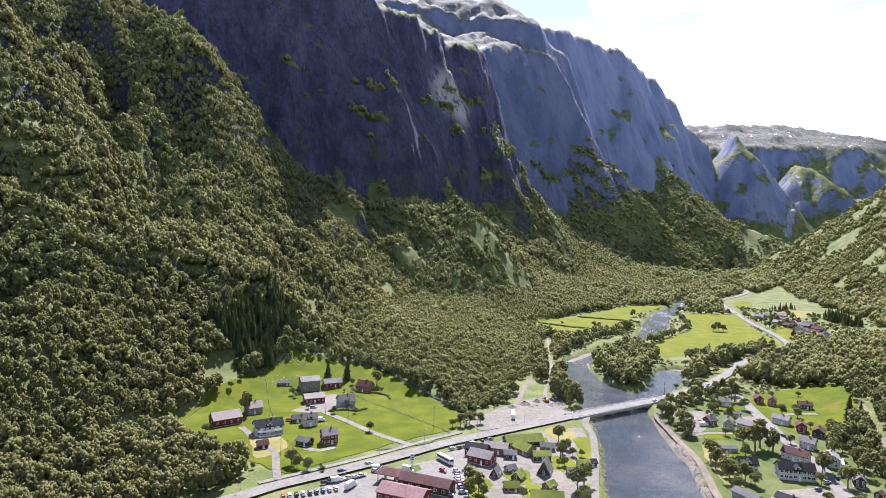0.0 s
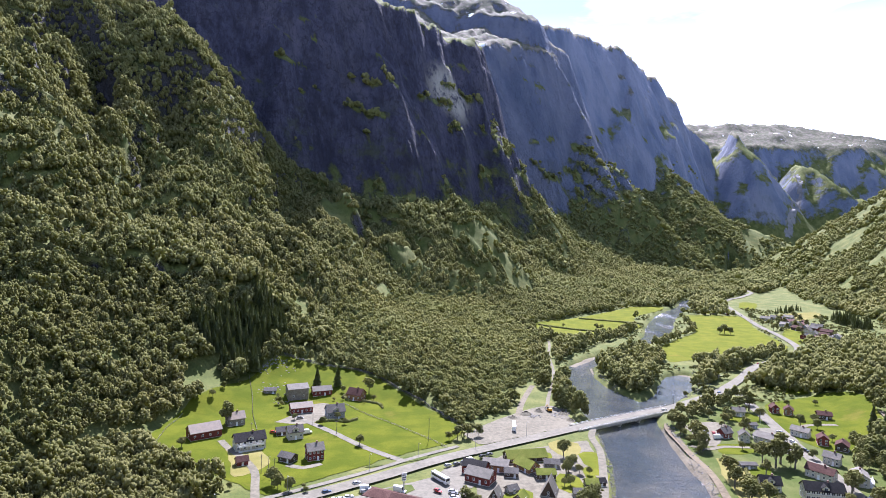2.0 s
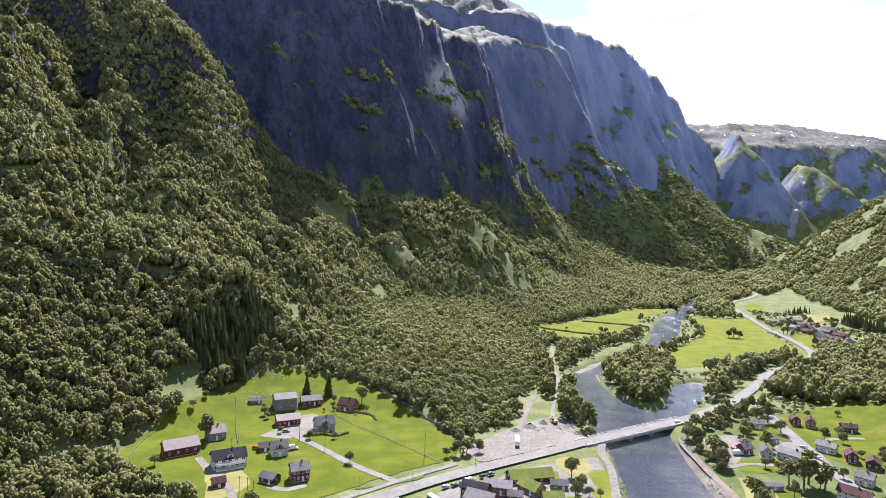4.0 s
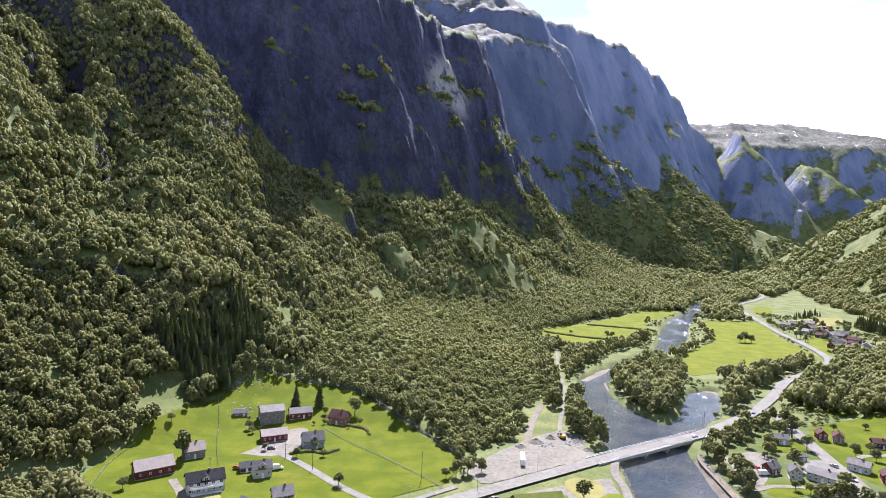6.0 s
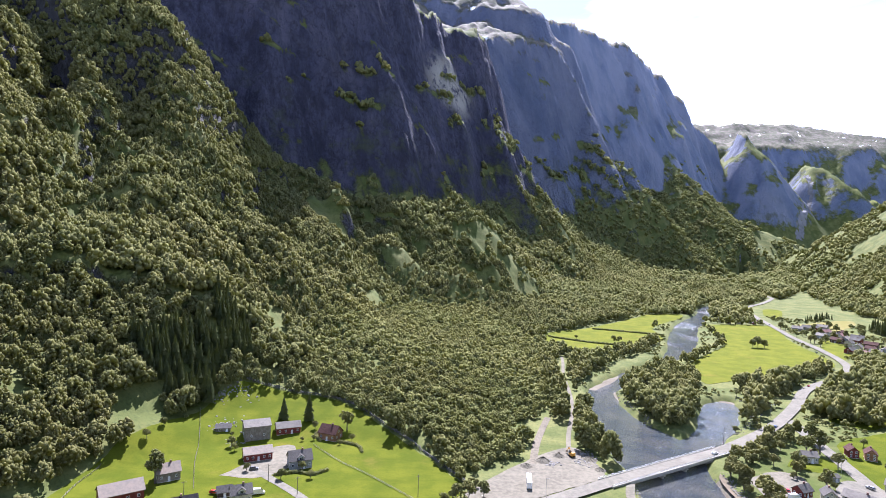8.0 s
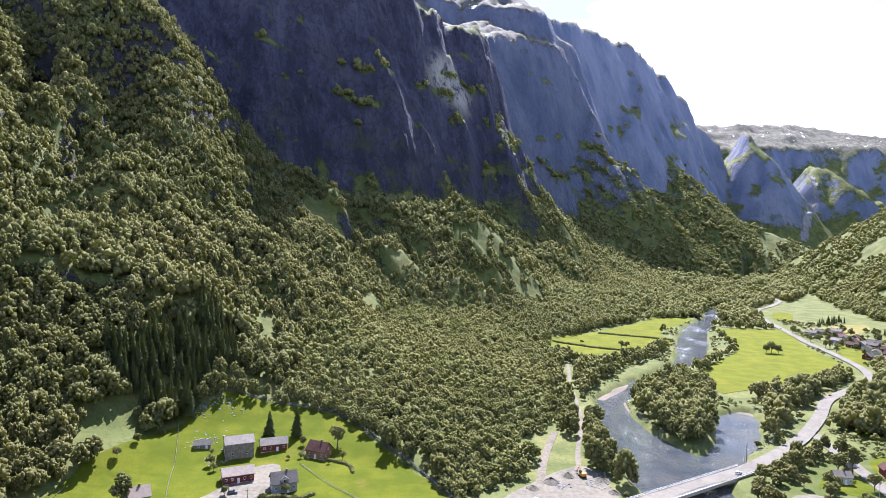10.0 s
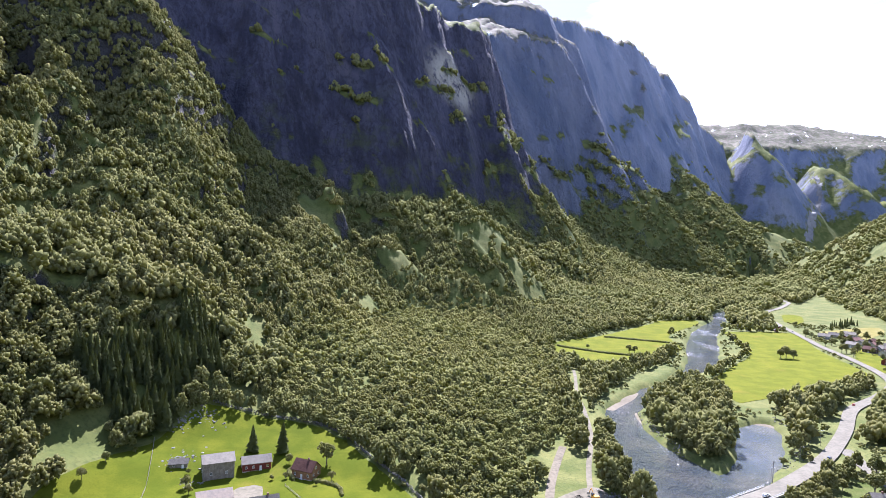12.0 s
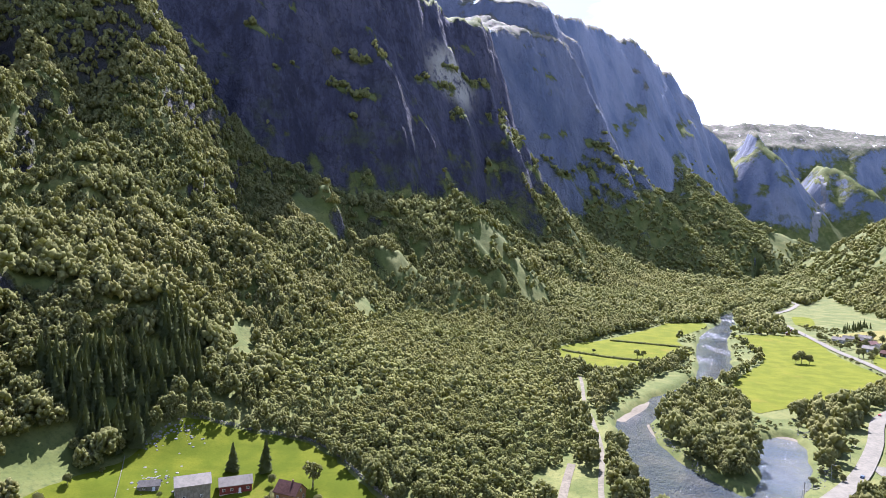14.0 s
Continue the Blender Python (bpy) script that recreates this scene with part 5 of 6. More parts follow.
for k, (x, y) in enumerate(((424, 1000), (431, 992), (451, 1018), (448, 995), (467, 1006), (468, 990), (482, 1000), (430, 1023), (467, 1034), (455, 1042), (440, 1010), (490, 1020))):
    house("camp_cabin", x, y, 15 + 25 * (k % 3), 6.5, 4.5, 2.5, 1.3, (WHITE, BROWN, RED)[k % 3], (PALEROOF, GREYROOF)[k % 2], ("white", "dark brown", "red")[k % 3] + " camping cabin on the meadow", "cabin", "cabins of the camp site", columns=2, ends=1, chimney=False, door=False)


# ---- the bridge ----
def bridge():
    ax, ay, bx, by = 88.0, 400.0, 170.0, 452.0
    L, yaw = math.hypot(bx - ax, by - ay), math.degrees(math.atan2(by - ay, bx - ax))
    ob = thing("bridge", (ax + bx) / 2, (ay + by) / 2, 0.0, yaw, "concrete road bridge on two piers with steel railings", "bridge")
    part("deck", add_box(add_box(box(-L / 2, -4.9, -0.5, L / 2, 4.9, 0.5, 0.04), -L / 2, -3.8, -1.5, L / 2, -3.0, -0.5), -L / 2, 3.0, -1.5, L / 2, 3.8, -0.5), CONCRETE, ob, "concrete deck on two girders")
    for s in (-1, 1):
        part("kerb", box(-L / 2, s * 4.9 - 0.2, 0.5, L / 2, s * 4.9 + 0.2, 1.1, 0.05), CONCRETE, ob)
        rail = part("railing", add_box(box(-L / 2, s * 4.9 - 0.05, 1.75, L / 2, s * 4.9 + 0.05, 1.9), -L / 2, s * 4.9 - 0.04, 1.4, L / 2, s * 4.9 + 0.04, 1.5), STEEL, ob)
        for k in range(28):
            u = -L / 2 + L * (k + 0.5) / 28
            part("post", box(u - 0.05, s * 4.9 - 0.05, 1.1, u + 0.05, s * 4.9 + 0.05, 1.8), STEEL, rail)
    for u in (-9.0, 10.0):
        part("pier", add_box(box(u - 0.6, -3.6, -8, u + 0.6, 3.6, -1.6, 0.15), u - 0.8, -4.4, -2.0, u + 0.8, 4.4, -1.5), CONCRETE, ob)
    for u in (-L / 2 + 9, L / 2 - 15):
        part("abutment", box(u - 4, -5.2, -8, u + 4, 5.2, -0.5, 0.2), CONCRETE, ob)


bridge()


# ---- vehicles ----
CAR_PAINTS = [surface(n + "_car_paint", a, tuple(v * 1.15 for v in a), 0.5, 0.28, 0.05, 0, 0.2, 0.5) for n, a in
              (("black", (0.02, 0.02, 0.022)), ("white", (0.68, 0.68, 0.68)), ("silver", (0.36, 0.37, 0.38)), ("red", (0.36, 0.02, 0.02)), ("blue", (0.04, 0.07, 0.14)), ("grey", (0.12, 0.125, 0.13)))]
CAR_WORDS = ["black", "white", "silver", "red", "dark blue", "grey"]


def wheel(parent, x, y, r=0.33, w=0.22):
    t = part("wheel", tube((x, y - w / 2, r), (x, y + w / 2, r), r, r, 12), RUBBER, parent)
    part("rim", tube((x, y - w / 2 - 0.01, r), (x, y + w / 2 + 0.01, r), r * 0.6, r * 0.6, 8), STEEL, t)


def make_car(k, tall=1.45, long=4.4):
    ob = thing("car", 0, 0, 0, 0, CAR_WORDS[k] + " passenger car on the asphalt", "car", "parked and passing cars")
    h = 0.5 * long
    part("body", prism_y([(-h, 0.3), (h, 0.3), (h, 0.66), (h - 0.1, 0.82), (h * 0.42, 0.92), (-h * 0.95, 0.95), (-h, 0.7)], 0.86), CAR_PAINTS[k], ob)
    part("cabin", prism_y([(h * 0.45, 0.92), (h * 0.08, tall - 0.05), (-h * 0.66, tall - 0.05), (-h * 0.93, 0.95)], 0.74), GLASS, ob, "dark glass")
    part("roof", prism_y([(h * 0.10, tall - 0.06), (h * 0.04, tall), (-h * 0.62, tall), (-h * 0.70, tall - 0.06)], 0.72), CAR_PAINTS[k], ob)
    for x in (-h * 0.62, h * 0.62):
        for y in (-0.78, 0.78):
            wheel(ob, x, y)
    for y in (-0.6, 0.6):
        part("headlight", box(h - 0.06, y - 0.16, 0.6, h + 0.02, y + 0.16, 0.74), TRIM, ob)
    return ob


def prism_y(profile, half):
    """A closed outline in x, z drawn out across y, a little narrower at the top."""
    bm = bmesh.new()
    top = max(z for _, z in profile)
    a = [bm.verts.new((x, -half * (1 - 0.06 * z / top), z)) for x, z in profile]
    b = [bm.verts.new((x, half * (1 - 0.06 * z / top), z)) for x, z in profile]
    n = len(profile)
    for k in range(n):
        bm.faces.new((a[k], a[(k + 1) % n], b[(k + 1) % n], b[k]))
    bm.faces.new(a)
    bm.faces.new(b[::-1])
    bmesh.ops.recalc_face_normals(bm, faces=bm.faces[:])
    return bm


def park_cars():
    rnd = random.Random(5)
    rows = []
    for k in range(9):
        rows.append((-70 + 3.0 * k * 0.93, 268.5 + 3.0 * k * 0.42 - 0.5, 112))
    for x, y in ((-54, 284), (-51.5, 286.5), (-47, 288.5), (-43.5, 291), (-40.5, 292), (-37.5, 294)):
        rows.append((x, y, 25 + rnd.uniform(-6, 6)))
    rows += [(-31, 300, 15), (-28, 301, 20)]
    for k in range(9):
        rows.append((10 + 0.3 * k + (k % 2) * 0.4, 303 - 3.1 * k, 5 + rnd.uniform(-5, 5)))
    for k in range(6):
        rows.append((3.5 + 2.4 * k * 0.2, 290 - 3.0 * k, -20))
    for x, y in ((8, 334), (12.5, 336.5), (16.5, 339), (27, 348), (31, 351)):
        rows.append((x, y, 40))
    for x, y in ((-8, 291), (-11, 293), (-14, 295), (0, 287), (3, 285)):
        rows.append((x, y, 68 + rnd.uniform(-5, 5)))
    rows += [(-48.5, 298.5, 33), (-36, 309, 38), (162, 444.5, 34), (226, 498, 48), (3, 303, -40), (219, 386, -70), (218, 372, -70), (221, 404, 110), (209, 308, 70), (214, 311, 20), (176, 398, 80),
             (-80, 380, 20), (-86, 404, 10), (-95, 376, -10), (200, 302, 10), (318, 613, 52), (488, 985, 70), (424, 772, 75), (190, 293, 30)]
    made = {}
    for i, (x, y, yaw) in enumerate(rows):
        k = rnd.choice((0, 0, 1, 1, 2, 2, 3, 4, 5, 5))
        if i == len(rows) - 15:
            k = 3
        z = ground_at(x, y) + 0.58
        if abs(x - 162) < 1:
            z = 1.0
        if k not in made:
            made[k] = make_car(k)
            made[k].matrix_world = pose(x, y, z, 0, 0, yaw)
        else:
            copy_thing(made[k], pose(x, y, z, 0, 0, yaw))


park_cars()


def bus(x, y, yaw, label):
    ob = thing("bus", x, y, ground_at(x, y) + 0.4, yaw, label, "bus")
    part("body", prism_y([(-6, 0.4), (6, 0.4), (6.05, 1.6), (5.8, 3.3), (-5.9, 3.3), (-6, 1.6)], 1.25), CAR_PAINTS[1], ob)
    for s in (-1, 1):
        part("window_band", box(-5.4, s * 1.23 - 0.04, 1.7, 5.2, s * 1.23 + 0.04, 2.7), GLASS, ob, "dark side windows")
    part("windscreen", box(5.85, -1.1, 1.5, 6.02, 1.1, 2.9), GLASS, ob)
    part("roof_hatch", box(-2.5, -0.6, 3.28, 1.0, 0.6, 3.5, 0.08), CAR_PAINTS[1], ob)
    for u in (-3.6, 3.8):
        for v in (-1.1, 1.1):
            wheel(ob, u, v, 0.5, 0.3)


bus(4, 316, -52, "white coach parked across the car park")
bus(50, 397, 84, "white coach standing on the gravel lot")


def van(x, y, yaw, label, long=5.6, tall=2.5):
    ob = thing("van", x, y, ground_at(x, y) + 0.4, yaw, label, "van")
    h = long / 2
    part("body", prism_y([(-h, 0.35), (h, 0.35), (h, 1.0), (h * 0.72, 1.25), (h * 0.45, tall - 0.1), (h * 0.40, tall), (-h, tall)], 0.98), CAR_PAINTS[1], ob)
    part("windscreen", prism_y([(h * 0.74, 1.25), (h * 0.50, tall - 0.2), (h * 0.46, tall - 0.2), (h * 0.66, 1.25)], 0.9), GLASS, ob)
    for u in (-h * 0.6, h * 0.6):
        for v in (-0.85, 0.85):
            wheel(ob, u, v, 0.36, 0.24)


van(-41, 281, 60, "white box truck in the car park", 7.5, 3.2)
van(-49, 287, 25, "white camper van among parked cars")
van(-15, 302, -25, "white camper van beside the canopy", 6.2, 2.8)
van(-31, 303, 5, "white van beside the car park", 5.6, 2.5)
van(-76, 377, 20, "white trailer beside the small house", 7.0, 2.6)
van(175, 390, 10, "white camper van on the gravel", 6.0, 2.6)
van(20, 342, 36, "white van beside the red hall", 5.2, 2.2)
van(172, 399, 80, "white van on the gravel lot", 5.0, 2.2)


def excavator(x, y, yaw):
    yellow = surface("yellow_machine_paint", (0.50, 0.24, 0.02), (0.62, 0.32, 0.04), 0.4, 0.45)
    ob = thing("excavator", x, y, ground_at(x, y) + 0.2, yaw, "orange-yellow excavator on the gravel lot", "excavator")
    for v in (-1.1, 1.1):
        part("track", prism([(v - 0.3, 0.0), (v + 0.3, 0.0), (v + 0.3, 0.8), (v - 0.3, 0.8)], -1.9, 1.9), RUBBER, ob)
    part("body", add_box(box(-2.2, -1.2, 0.9, 1.2, 1.2, 2.0, 0.1), -2.2, -1.2, 2.0, -0.8, 1.2, 2.5), yellow, ob)
    part("cab", box(-0.2, 0.1, 2.0, 1.2, 1.2, 3.1, 0.1), GLASS, ob)
    boom = part("boom", add_tube(tube((1.0, -0.4, 1.8), (3.4, -0.4, 4.0), 0.28, 0.22, 6), (3.4, -0.4, 4.0), (4.8, -0.4, 1.8), 0.2, 0.16, 6), yellow, ob)
    part("bucket", prism_y([(4.4, 0.8), (5.3, 0.8), (5.2, 1.7), (4.6, 1.9)], 0.6), STEEL, boom)


excavator(79, 436, 110)


# ---- poles, lamps, walls and fences ----
def street_lamp(x, y, yaw, tall=9.0):
    ob = thing("street_lamp", x, y, ground_at(x, y) + 0.1, yaw, "tall grey steel street lamp beside the road", "street lamp", "street lamps")
    part("pole", tube((0, 0, 0), (0, 0, tall), 0.12, 0.07), STEEL, ob)
    part("arm", tube((0, 0, tall), (1.8, 0, tall + 0.3), 0.06, 0.05), STEEL, ob)
    part("lamp_head", box(1.5, -0.16, tall + 0.22, 2.3, 0.16, tall + 0.38, 0.03), CONCRETE, ob)


for x, y in ((-66, 296), (-32, 326), (-8, 343), (24, 364), (56, 384), (176, 466), (206, 492), (-92, 276), (236, 522), (217, 420)):
    street_lamp(x, y, -60)


def utility_pole(x, y, tall):
    ob = thing("utility_pole", x, y, ground_at(x, y) - 0.3, 30, "brown wooden utility pole in the meadow", "pole", "utility poles")
    part("pole", tube((0, 0, 0), (0, 0, tall), 0.17, 0.11), BARK, ob)
    part("crossarm", box(-1.0, -0.07, tall - 0.9, 1.0, 0.07, tall - 0.75), BARK, ob)


for x, y, h in ((-3, 372, 14), (-81, 318, 10), (-85, 319, 10), (-78, 317, 9), (-75, 391, 9), (-58, 378, 9), (178, 468, 12), (-107, 372, 8), (160, 300, 9)):
    utility_pole(x, y, h)


def sign_tower(x, y):
    ob = thing("sign_tower", x, y, ground_at(x, y), 20, "tall pale sign pylon at the car park", "sign")
    part("post", box(-0.25, -0.2, 0, 0.25, 0.2, 6.5, 0.03), STEEL, ob)
    panel = part("panel", box(-1.1, -0.2, 6.2, 1.1, 0.2, 10.0, 0.05), TRIM, ob)
    for k in range(3):
        part("marking", box(-0.85, -0.24, 6.7 + k * 1.0, 0.85, -0.19, 7.2 + k * 1.0), CAR_PAINTS[5], panel)


sign_tower(-13, 301)


def stone_wall(line, label, height=1.1, width=0.9):
    """A dry stone wall: short uneven lengths of piled stones in one mesh."""
    rnd = random.Random(3)
    bm = bmesh.new()
    for p in curve_through(line, 0.9):
        for k in range(3):
            s = rnd.uniform(0.35, 0.6)
            m = Matrix.Translation((p[0] + rnd.uniform(-width, width) * 0.4, p[1] + rnd.uniform(-0.4, 0.4), ground_at(p[0], p[1]) + 0.15 + height * k / 3)) @ Euler((rnd.random(), rnd.random(), rnd.random() * 3)).to_matrix().to_4x4() @ Matrix.Diagonal((s, s * 0.8, s * 0.7, 1))
            bmesh.ops.create_icosphere(bm, subdivisions=1, radius=1.0, matrix=m)
    me = mesh_of("stone_wall", bm, STONE)
    return tagged(new("stone_wall", me), label, "wall")


stone_wall([(-123, 504), (-108, 508), (-97, 509.5), (-64, 505), (-43, 489), (-21, 458), (-3, 436), (16, 403), (23, 391)], "dark dry stone wall along the meadow's upper edge", 1.7, 1.3)


def wood_fence(line, label):
    pts = curve_through(line, 3.0)
    ob = thing("fence", pts[0][0], pts[0][1], ground_at(pts[0][0], pts[0][1]), 0, label, "fence")
    post = mesh_of("post", box(-0.09, -0.09, -0.3, 0.09, 0.09, 1.35), GREYWOOD)
    rail = mesh_of("rail", box(-0.5, -0.04, -0.06, 0.5, 0.04, 0.06), GREYWOOD)
    o = Vector(ob.location)
    for a, b in zip(pts, pts[1:]):
        za, zb = ground_at(a[0], a[1]), ground_at(b[0], b[1])
        p = part("post", post, None, ob)
        p.location = Vector((a[0], a[1], za)) - o
        d = Vector((b[0] - a[0], b[1] - a[1], zb - za))
        for h in (0.55, 1.1):
            r = part("rail", rail, None, ob)
            r.location = Vector(((a[0] + b[0]) / 2, (a[1] + b[1]) / 2, (za + zb) / 2 + h)) - o
            r.rotation_euler = (0, -math.atan2(d.z, math.hypot(d.x, d.y)), math.atan2(d.y, d.x))
            r.scale = (d.length, 1, 1)


wood_fence([(-64, 440), (-46, 418), (-29, 402), (-2, 373), (8, 361)], "pale wooden post fence across the meadow")
wood_fence([(-140, 470), (-128, 440), (-118, 410), (-106, 380)], "grey wooden fence behind the farm")
wood_fence([(-154, 352), (-160, 380), (-160, 401)], "grey wooden fence at the meadow's edge")


def hedge(line, label, r=0.9):
    rnd = random.Random(8)
    bm = bmesh.new()
    for p in curve_through(line, 1.0):
        s = r * rnd.uniform(0.8, 1.2)
        m = Matrix.Translation((p[0] + rnd.uniform(-0.2, 0.2), p[1] + rnd.uniform(-0.2, 0.2), ground_at(p[0], p[1]) + 0.75 * s)) @ Euler((0, 0, rnd.random() * 6)).to_matrix().to_4x4() @ Matrix.Diagonal((s, s, s * 1.1, 1))
        q = bmesh.ops.create_icosphere(bm, subdivisions=1, radius=1.0, matrix=m)
        for v in q["verts"]:
            v.co += Vector((rnd.uniform(-0.18, 0.18), rnd.uniform(-0.18, 0.18), rnd.uniform(-0.18, 0.18)))
    return tagged(new("hedge", mesh_of("hedge", bm, LEAF)), label, "hedge")


hedge([(170, 347), (163, 330), (160, 312), (155, 296)], "long clipped green hedge beside the lawn")
hedge([(-74, 398), (-64, 402), (-56, 400), (-50, 406)], "green hedge in front of the grey house", 1.0)
hedge([(-52, 447), (-40, 441), (-36, 432)], "green hedge around the house garden", 1.0)
hedge([(-62, 447), (-66, 456), (-60, 462)], "green hedge behind the brown house", 1.1)
hedge([(134, 822), (186, 787), (232, 779)], "dark line of scrub along a field ditch", 1.3)
hedge([(205, 894), (250, 876), (286, 860)], "dark line of scrub along a field ditch", 1.3)


# ---- stones ----
def stones(name, places, sizes, label, seed, material=None):
    rnd = np.random.RandomState(seed)
    shapes = []
    for k in range(5):
        v, f = ball(1)
        v = v * rnd.uniform(0.65, 1.15, (len(v), 1)) * rnd.uniform(0.6, 1.1, (1, 3))
        shapes.append((v, f))
    x, y = np.array([p[0] for p in places]), np.array([p[1] for p in places])
    s = np.array(sizes)
    ob = plant(name, shapes, x, y, land(x, y) + 0.1, s, s * 0.8, material or STONE, rnd)
    ob.data.polygons.foreach_set("use_smooth", np.zeros(len(ob.data.polygons), bool))
    return tagged(ob, label, "stones", kind="stuff")


def bank_stones():
    rnd = random.Random(6)
    places, sizes = [], []
    for line, n, w in (([(152, 414), (147, 374), (141, 330), (133, 292), (128, 240)], 900, 3.2), ([(104, 404), (102, 380), (94, 335), (84, 290), (78, 240)], 420, 2.0), ([(150, 470), (146, 515), (144, 568), (150, 606)], 200, 2.0),
                       ([(190, 484), (214, 508), (232, 536), (240, 556), (238, 575)], 200, 4.0)):
        pts = curve_through(line, 0.5)
        for _ in range(n):
            p = rnd.choice(pts)
            places.append((p[0] + rnd.gauss(0, w * 0.6), p[1] + rnd.gauss(0, w * 0.6)))
            sizes.append(rnd.uniform(0.25, 0.85))
    stones("bank_stones", places, sizes, "grey riprap stones along the river banks", 61)


bank_stones()


def rubble():
    rnd = random.Random(9)
    places, sizes = [], []
    for x, y, r, n in ((-132, 486, 9, 70), (-122, 492, 8, 60), (-120, 458, 9, 60), (-108, 440, 6, 40), (84, 428, 6, 60), (66, 425, 5, 40), (88, 440, 5, 40), (250, 368, 5, 30)):
        for _ in range(n):
            places.append((x + rnd.gauss(0, r * 0.5), y + rnd.gauss(0, r * 0.6)))
            sizes.append(rnd.uniform(0.3, 1.1))
    stones("rubble", places, sizes, "scattered pale boulders and rubble", 62)


rubble()


def gravel_heap(x, y, r, h, label):
    rnd = random.Random(int(x * 7 + y))
    bm = bmesh.new()
    bmesh.ops.create_cone(bm, cap_ends=False, segments=16, radius1=r, radius2=r * 0.18, depth=h)
    bmesh.ops.subdivide_edges(bm, edges=bm.edges[:], cuts=2, use_grid_fill=True)
    for v in bm.verts:
        v.co += Vector((rnd.uniform(-0.25, 0.25), rnd.uniform(-0.25, 0.25), rnd.uniform(-0.12, 0.12)))
    ob = tagged(new("gravel_cone", mesh_of("gravel_cone", bm, GRAVEL)), label, "gravel heap", "gravel cones on the lot")
    ob.location = (x, y, ground_at(x, y) + h / 2 - 0.1)


for x, y, r, h in ((62, 428, 5, 2.4), (72, 436, 4, 2.0), (52, 420, 4, 1.6), (88, 432, 4.5, 1.8), (90, 418, 3.5, 1.5)):
    gravel_heap(x, y, r, h, "cone of grey gravel on the open lot")


def gravel_bar(name, poly, z, label):
    bm = bmesh.new()
    top = [bm.verts.new((p[0], p[1], z)) for p in curve_through(poly + poly[:1], 3.0)[:-1]]
    c = bm.verts.new((sum(v.co.x for v in top) / len(top), sum(v.co.y for v in top) / len(top), z + 0.7))
    for a, b in zip(top, top[1:] + top[:1]):
        bm.faces.new((a, b, c))
    bmesh.ops.recalc_face_normals(bm, faces=bm.faces[:])
    tagged(new(name, mesh_of(name, bm, SAND)), label, "gravel bar", kind="structure")


gravel_bar("gravel_bar_1", [(119, 586), (132, 612), (156, 642), (174, 655), (160, 626), (138, 598), (126, 582)], -3.6, "pale gravel bar at the river bend")
gravel_bar("gravel_bar_2", [(146, 520), (142, 545), (141, 575), (146, 600), (152, 590), (150, 545)], -3.6, "reddish gravel bank below the wooded bend")
gravel_bar("gravel_bar_3", [(222, 572), (238, 582), (246, 568), (238, 545), (230, 556)], -3.7, "sandy spit in the pond")


# ---- single trees ----
def tree_template(seed, tall, wide, spruce=False, label=""):
    rnd = np.random.RandomState(seed)
    ob = thing("spruce" if spruce else "tree", 0, 0, -50, 0, label, "tree", "single trees")
    bm = tube((0, 0, -0.5), (0, 0, tall * (0.9 if spruce else 0.55)), 0.035 * tall, 0.012 * tall, 7)
    if spruce:
        part("trunk", bm, BARK, ob)
        v, f = spruce_shape(seed, 12, 13)
        v = v * np.array([wide, wide, tall])
    else:
        for k in range(5):
            a = k * 1.26 + rnd.uniform(-0.3, 0.3)
            z0 = tall * rnd.uniform(0.22, 0.45)
            add_tube(bm, (0, 0, z0), (0.3 * wide * math.cos(a), 0.3 * wide * math.sin(a), z0 + 0.28 * tall), 0.014 * tall, 0.005 * tall, 5)
        part("trunk", bm, BARK, ob, "trunk with limbs")
        vs, fs, base = [], [], 0
        for k in range(9):
            sv, sf = crown_shape(seed * 11 + k, 20, 0.17)
            a, r = k * 2.4, (0.0 if k == 0 else 0.27 * wide * math.sqrt(rnd.uniform(0.3, 1.0)))
            s = wide * rnd.uniform(0.42, 0.60)
            z0 = tall * (0.55 if k == 0 else rnd.uniform(0.20, 0.52))
            vs.append(sv * np.array([s, s, s * 0.95]) + [r * math.cos(a), r * math.sin(a), z0])
            fs.append(sf + base)
            base += len(sv)
        v, f = np.concatenate(vs), np.concatenate(fs)
    crown = big_mesh("crown", v, f, SPRUCE if spruce else LEAF, not spruce)
    crown.parent = ob
    return ob


TREES = [tree_template(1, 11, 9, False, "broad leafy green birch tree"), tree_template(2, 14, 9, False, "tall leafy green ash tree"), tree_template(3, 7, 6, False, "low round leafy garden tree"), tree_template(4, 5, 5.5, False, "dense green willow bush")]
CONIFERS = [tree_template(5, 18, 8.5, True, "tall dark green spruce"), tree_template(6, 13, 7, True, "dark green spruce at the field edge")]
USED = set()
BUILT = [o for o in bpy.data.objects if o.get("category") in ("house", "shed", "hotel", "workshop", "cabin", "hall", "longhouse", "garage", "car", "van")]


def stand_tree(kind, x, y, turn, size):
    z = ground_at(x, y)
    m = pose(x, y, z, 0, 0, turn)
    if kind.name not in USED:
        USED.add(kind.name)
        kind.matrix_world = m
        kind.scale = (size, size, size)
    else:
        c = copy_thing(kind, m)
        c.scale = (size, size, size)


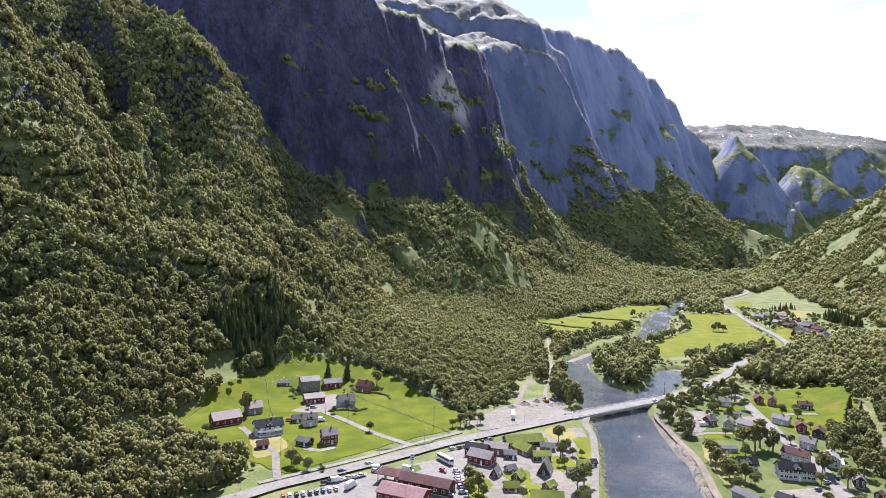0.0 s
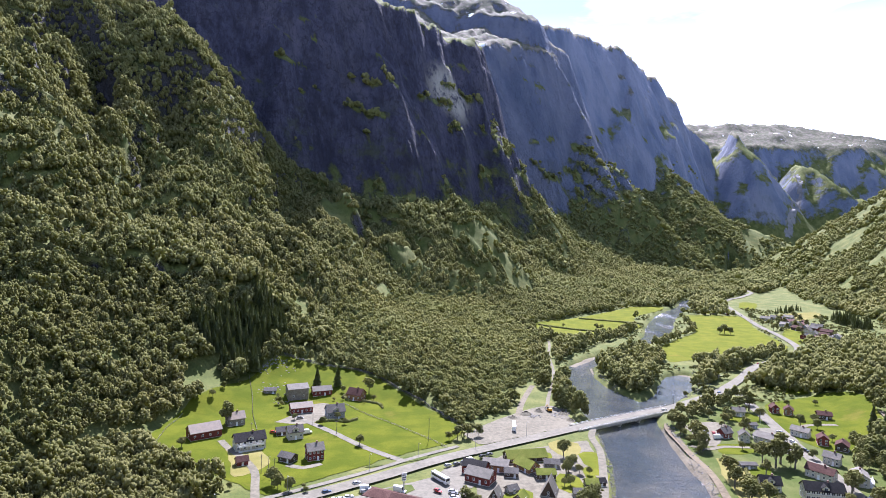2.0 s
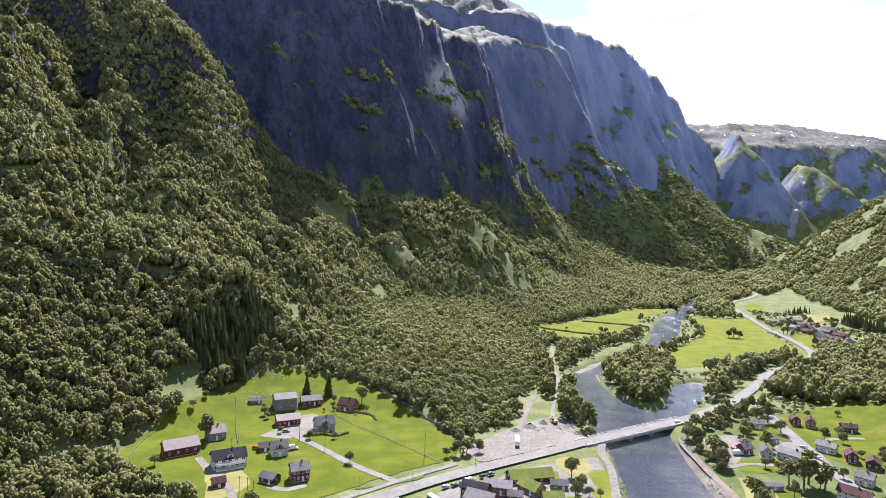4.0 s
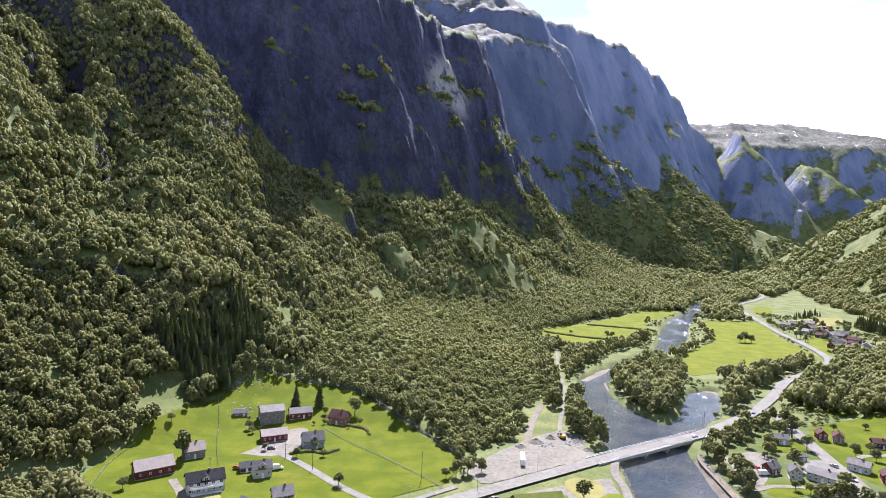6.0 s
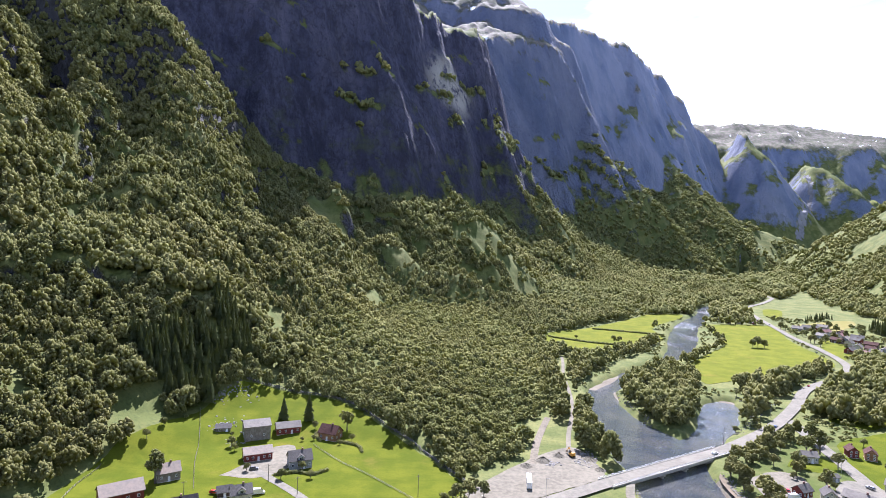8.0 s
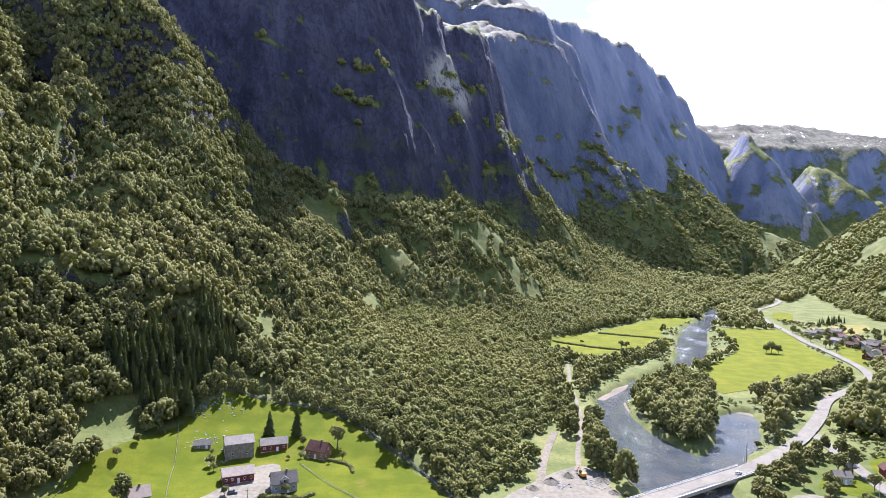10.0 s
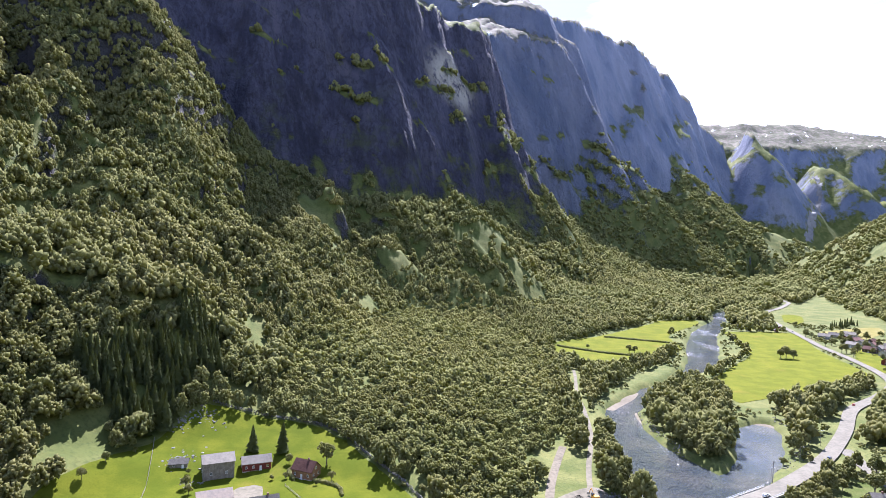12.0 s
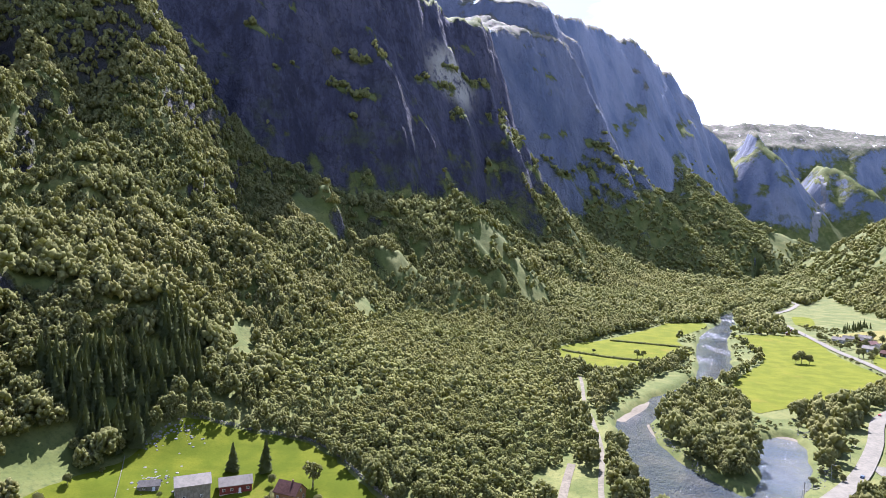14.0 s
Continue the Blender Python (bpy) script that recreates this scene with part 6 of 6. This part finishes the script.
def single_trees():
    rnd = random.Random(21)
    for k, x, y, s in ((1, -126, 385, 1.25), (0, -49, 461, 1.1), (2, -42, 361, 0.95), (2, -62, 405, 0.8), (3, -89, 402, 0.8), (3, 205, 795, 1.6), (3, 211, 796, 1.5), (2, 166, 815, 0.8), (3, 364, 793, 1.9), (3, 371, 795, 2.2), (3, 377, 792, 1.7),
                       (0, 72, 352, 1.0), (1, 70, 330, 0.8), (1, 68, 326, 0.75), (0, 73, 292, 1.0), (0, 68, 284, 1.1), (0, 16, 288, 0.9), (1, 20, 280, 0.8), (0, 15, 276, 0.9), (3, 22, 276, 1.1), (3, -72, 302, 1.3), (0, -76, 306, 0.8),
                       (3, -66, 300, 1.1), (3, 14, 376, 1.4), (3, 20, 379, 1.5), (2, 9, 373, 0.9), (3, 27, 382, 1.2), (1, 186, 346, 1.35), (1, 192, 352, 1.45), (0, 182, 352, 1.2), (1, 196, 345, 1.2), (0, 160, 388, 1.1), (0, 156, 400, 1.2),
                       (0, 157, 376, 1.3), (3, 155, 412, 1.5), (0, 153, 330, 1.1), (1, 150, 318, 1.0), (0, 149, 300, 1.1), (0, 152, 308, 1.0), (3, 148, 290, 1.4), (1, 204, 312, 1.0), (0, 209, 318, 1.1), (2, 196, 300, 1.0), (0, 208, 298, 1.0),
                       (0, 158, 302, 0.9), (2, 160, 296, 1.1), (0, 217, 450, 1.1), (1, 226, 452, 1.2), (0, 222, 430, 0.9), (2, 198, 424, 1.0), (3, 203, 430, 1.2), (1, 232, 470, 1.2), (2, 258, 428, 1.0), (2, 285, 470, 0.8), (2, 262, 395, 1.0),
                       (3, 244, 420, 1.3), (3, 252, 415, 1.2), (0, 228, 340, 1.0), (0, 235, 350, 1.0), (1, 240, 340, 1.1), (0, 232, 325, 1.1), (1, 226, 312, 1.0), (0, 246, 358, 0.9), (2, 252, 376, 1.0), (3, 215, 360, 1.1), (2, 181, 372, 0.9), (2, 186, 368, 0.8)):
        stand_tree(TREES[k], x, y, rnd.uniform(0, 360), s * rnd.uniform(0.92, 1.08))
    for x, y in ((-40, 500), (-28, 478), (-20, 462), (-10, 446), (0, 436), (8, 424), (14, 408), (-60, 508), (-74, 512), (16, 398), (24, 392), (-150, 425), (-148, 440), (-142, 455), (-108, 434), (-112, 446), (-104, 428), (-68, 462), (-50, 442), (-44, 448),
                 (-94, 300), (-100, 306), (-108, 312), (-58, 298), (-60, 303), (-116, 322), (-70, 394), (-56, 396), (-138, 350), (-72, 446), (-66, 448), (196, 490), (206, 500), (222, 516), (236, 534), (248, 548), (212, 492), (238, 574), (246, 584)):
        stand_tree(TREES[rnd.choice((3, 3, 2))], x, y, rnd.uniform(0, 360), rnd.uniform(0.45, 0.95))
    for poly, n, kinds in (([(440, 740), (480, 960), (560, 990), (600, 930), (540, 800), (490, 735)], 42, (0, 2, 3, 1)), (TOWN, 46, (0, 1, 2, 2, 3)), ([(250, 390), (300, 400), (290, 350), (262, 300), (245, 300)], 20, (0, 1, 0, 2)), ([(150, 415), (160, 420), (158, 372), (150, 345)], 9, (0, 3, 3)), ([(22, 300), (82, 360), (78, 270), (28, 262)], 10, (2, 3, 3))):
        done = 0
        while done < n:
            x, y = rnd.uniform(min(p[0] for p in poly), max(p[0] for p in poly)), rnd.uniform(min(p[1] for p in poly), max(p[1] for p in poly))
            if not inside_polygon(np.array([x]), np.array([y]), poly)[0] or any(math.hypot(x - o.location.x, y - o.location.y) < 9.5 for o in BUILT) or abs(x - (190 + 0.22 * (y - 235))) < 5 or x < 151 and y > 200 and x > 120:
                continue
            stand_tree(TREES[rnd.choice(kinds)], x, y, rnd.uniform(0, 360), rnd.uniform(0.65, 1.1))
            done += 1
    for k, x, y, s in ((0, -89, 470, 0.85), (0, -74, 472, 0.95), (0, 279, 402, 1.0), (1, 284, 398, 1.0)):
        stand_tree(CONIFERS[k], x, y, rnd.uniform(0, 360), s)


single_trees()


# ---- scree and falls on the far mountain ----
tagged(drape("scree", [(1980, 3422), (1953, 3329), (1825, 3165), (1733, 3042), (1764, 3037), (1896, 3206), (1975, 3315), (1998, 3401)], SCREE, 2.0, 7.0, 6.0), "pale scree chute on the far mountain", "scree", kind="structure")
# the falls, laid as a narrow strip in the scree's material
tagged(drape("scree", [(1722, 3278), (1738, 3284), (1752, 3250), (1762, 3222), (1748, 3226), (1734, 3250)], SCREE, 2.0, 7.0, 4.0), "thin pale waterfall below the far peak", "scree", kind="structure")
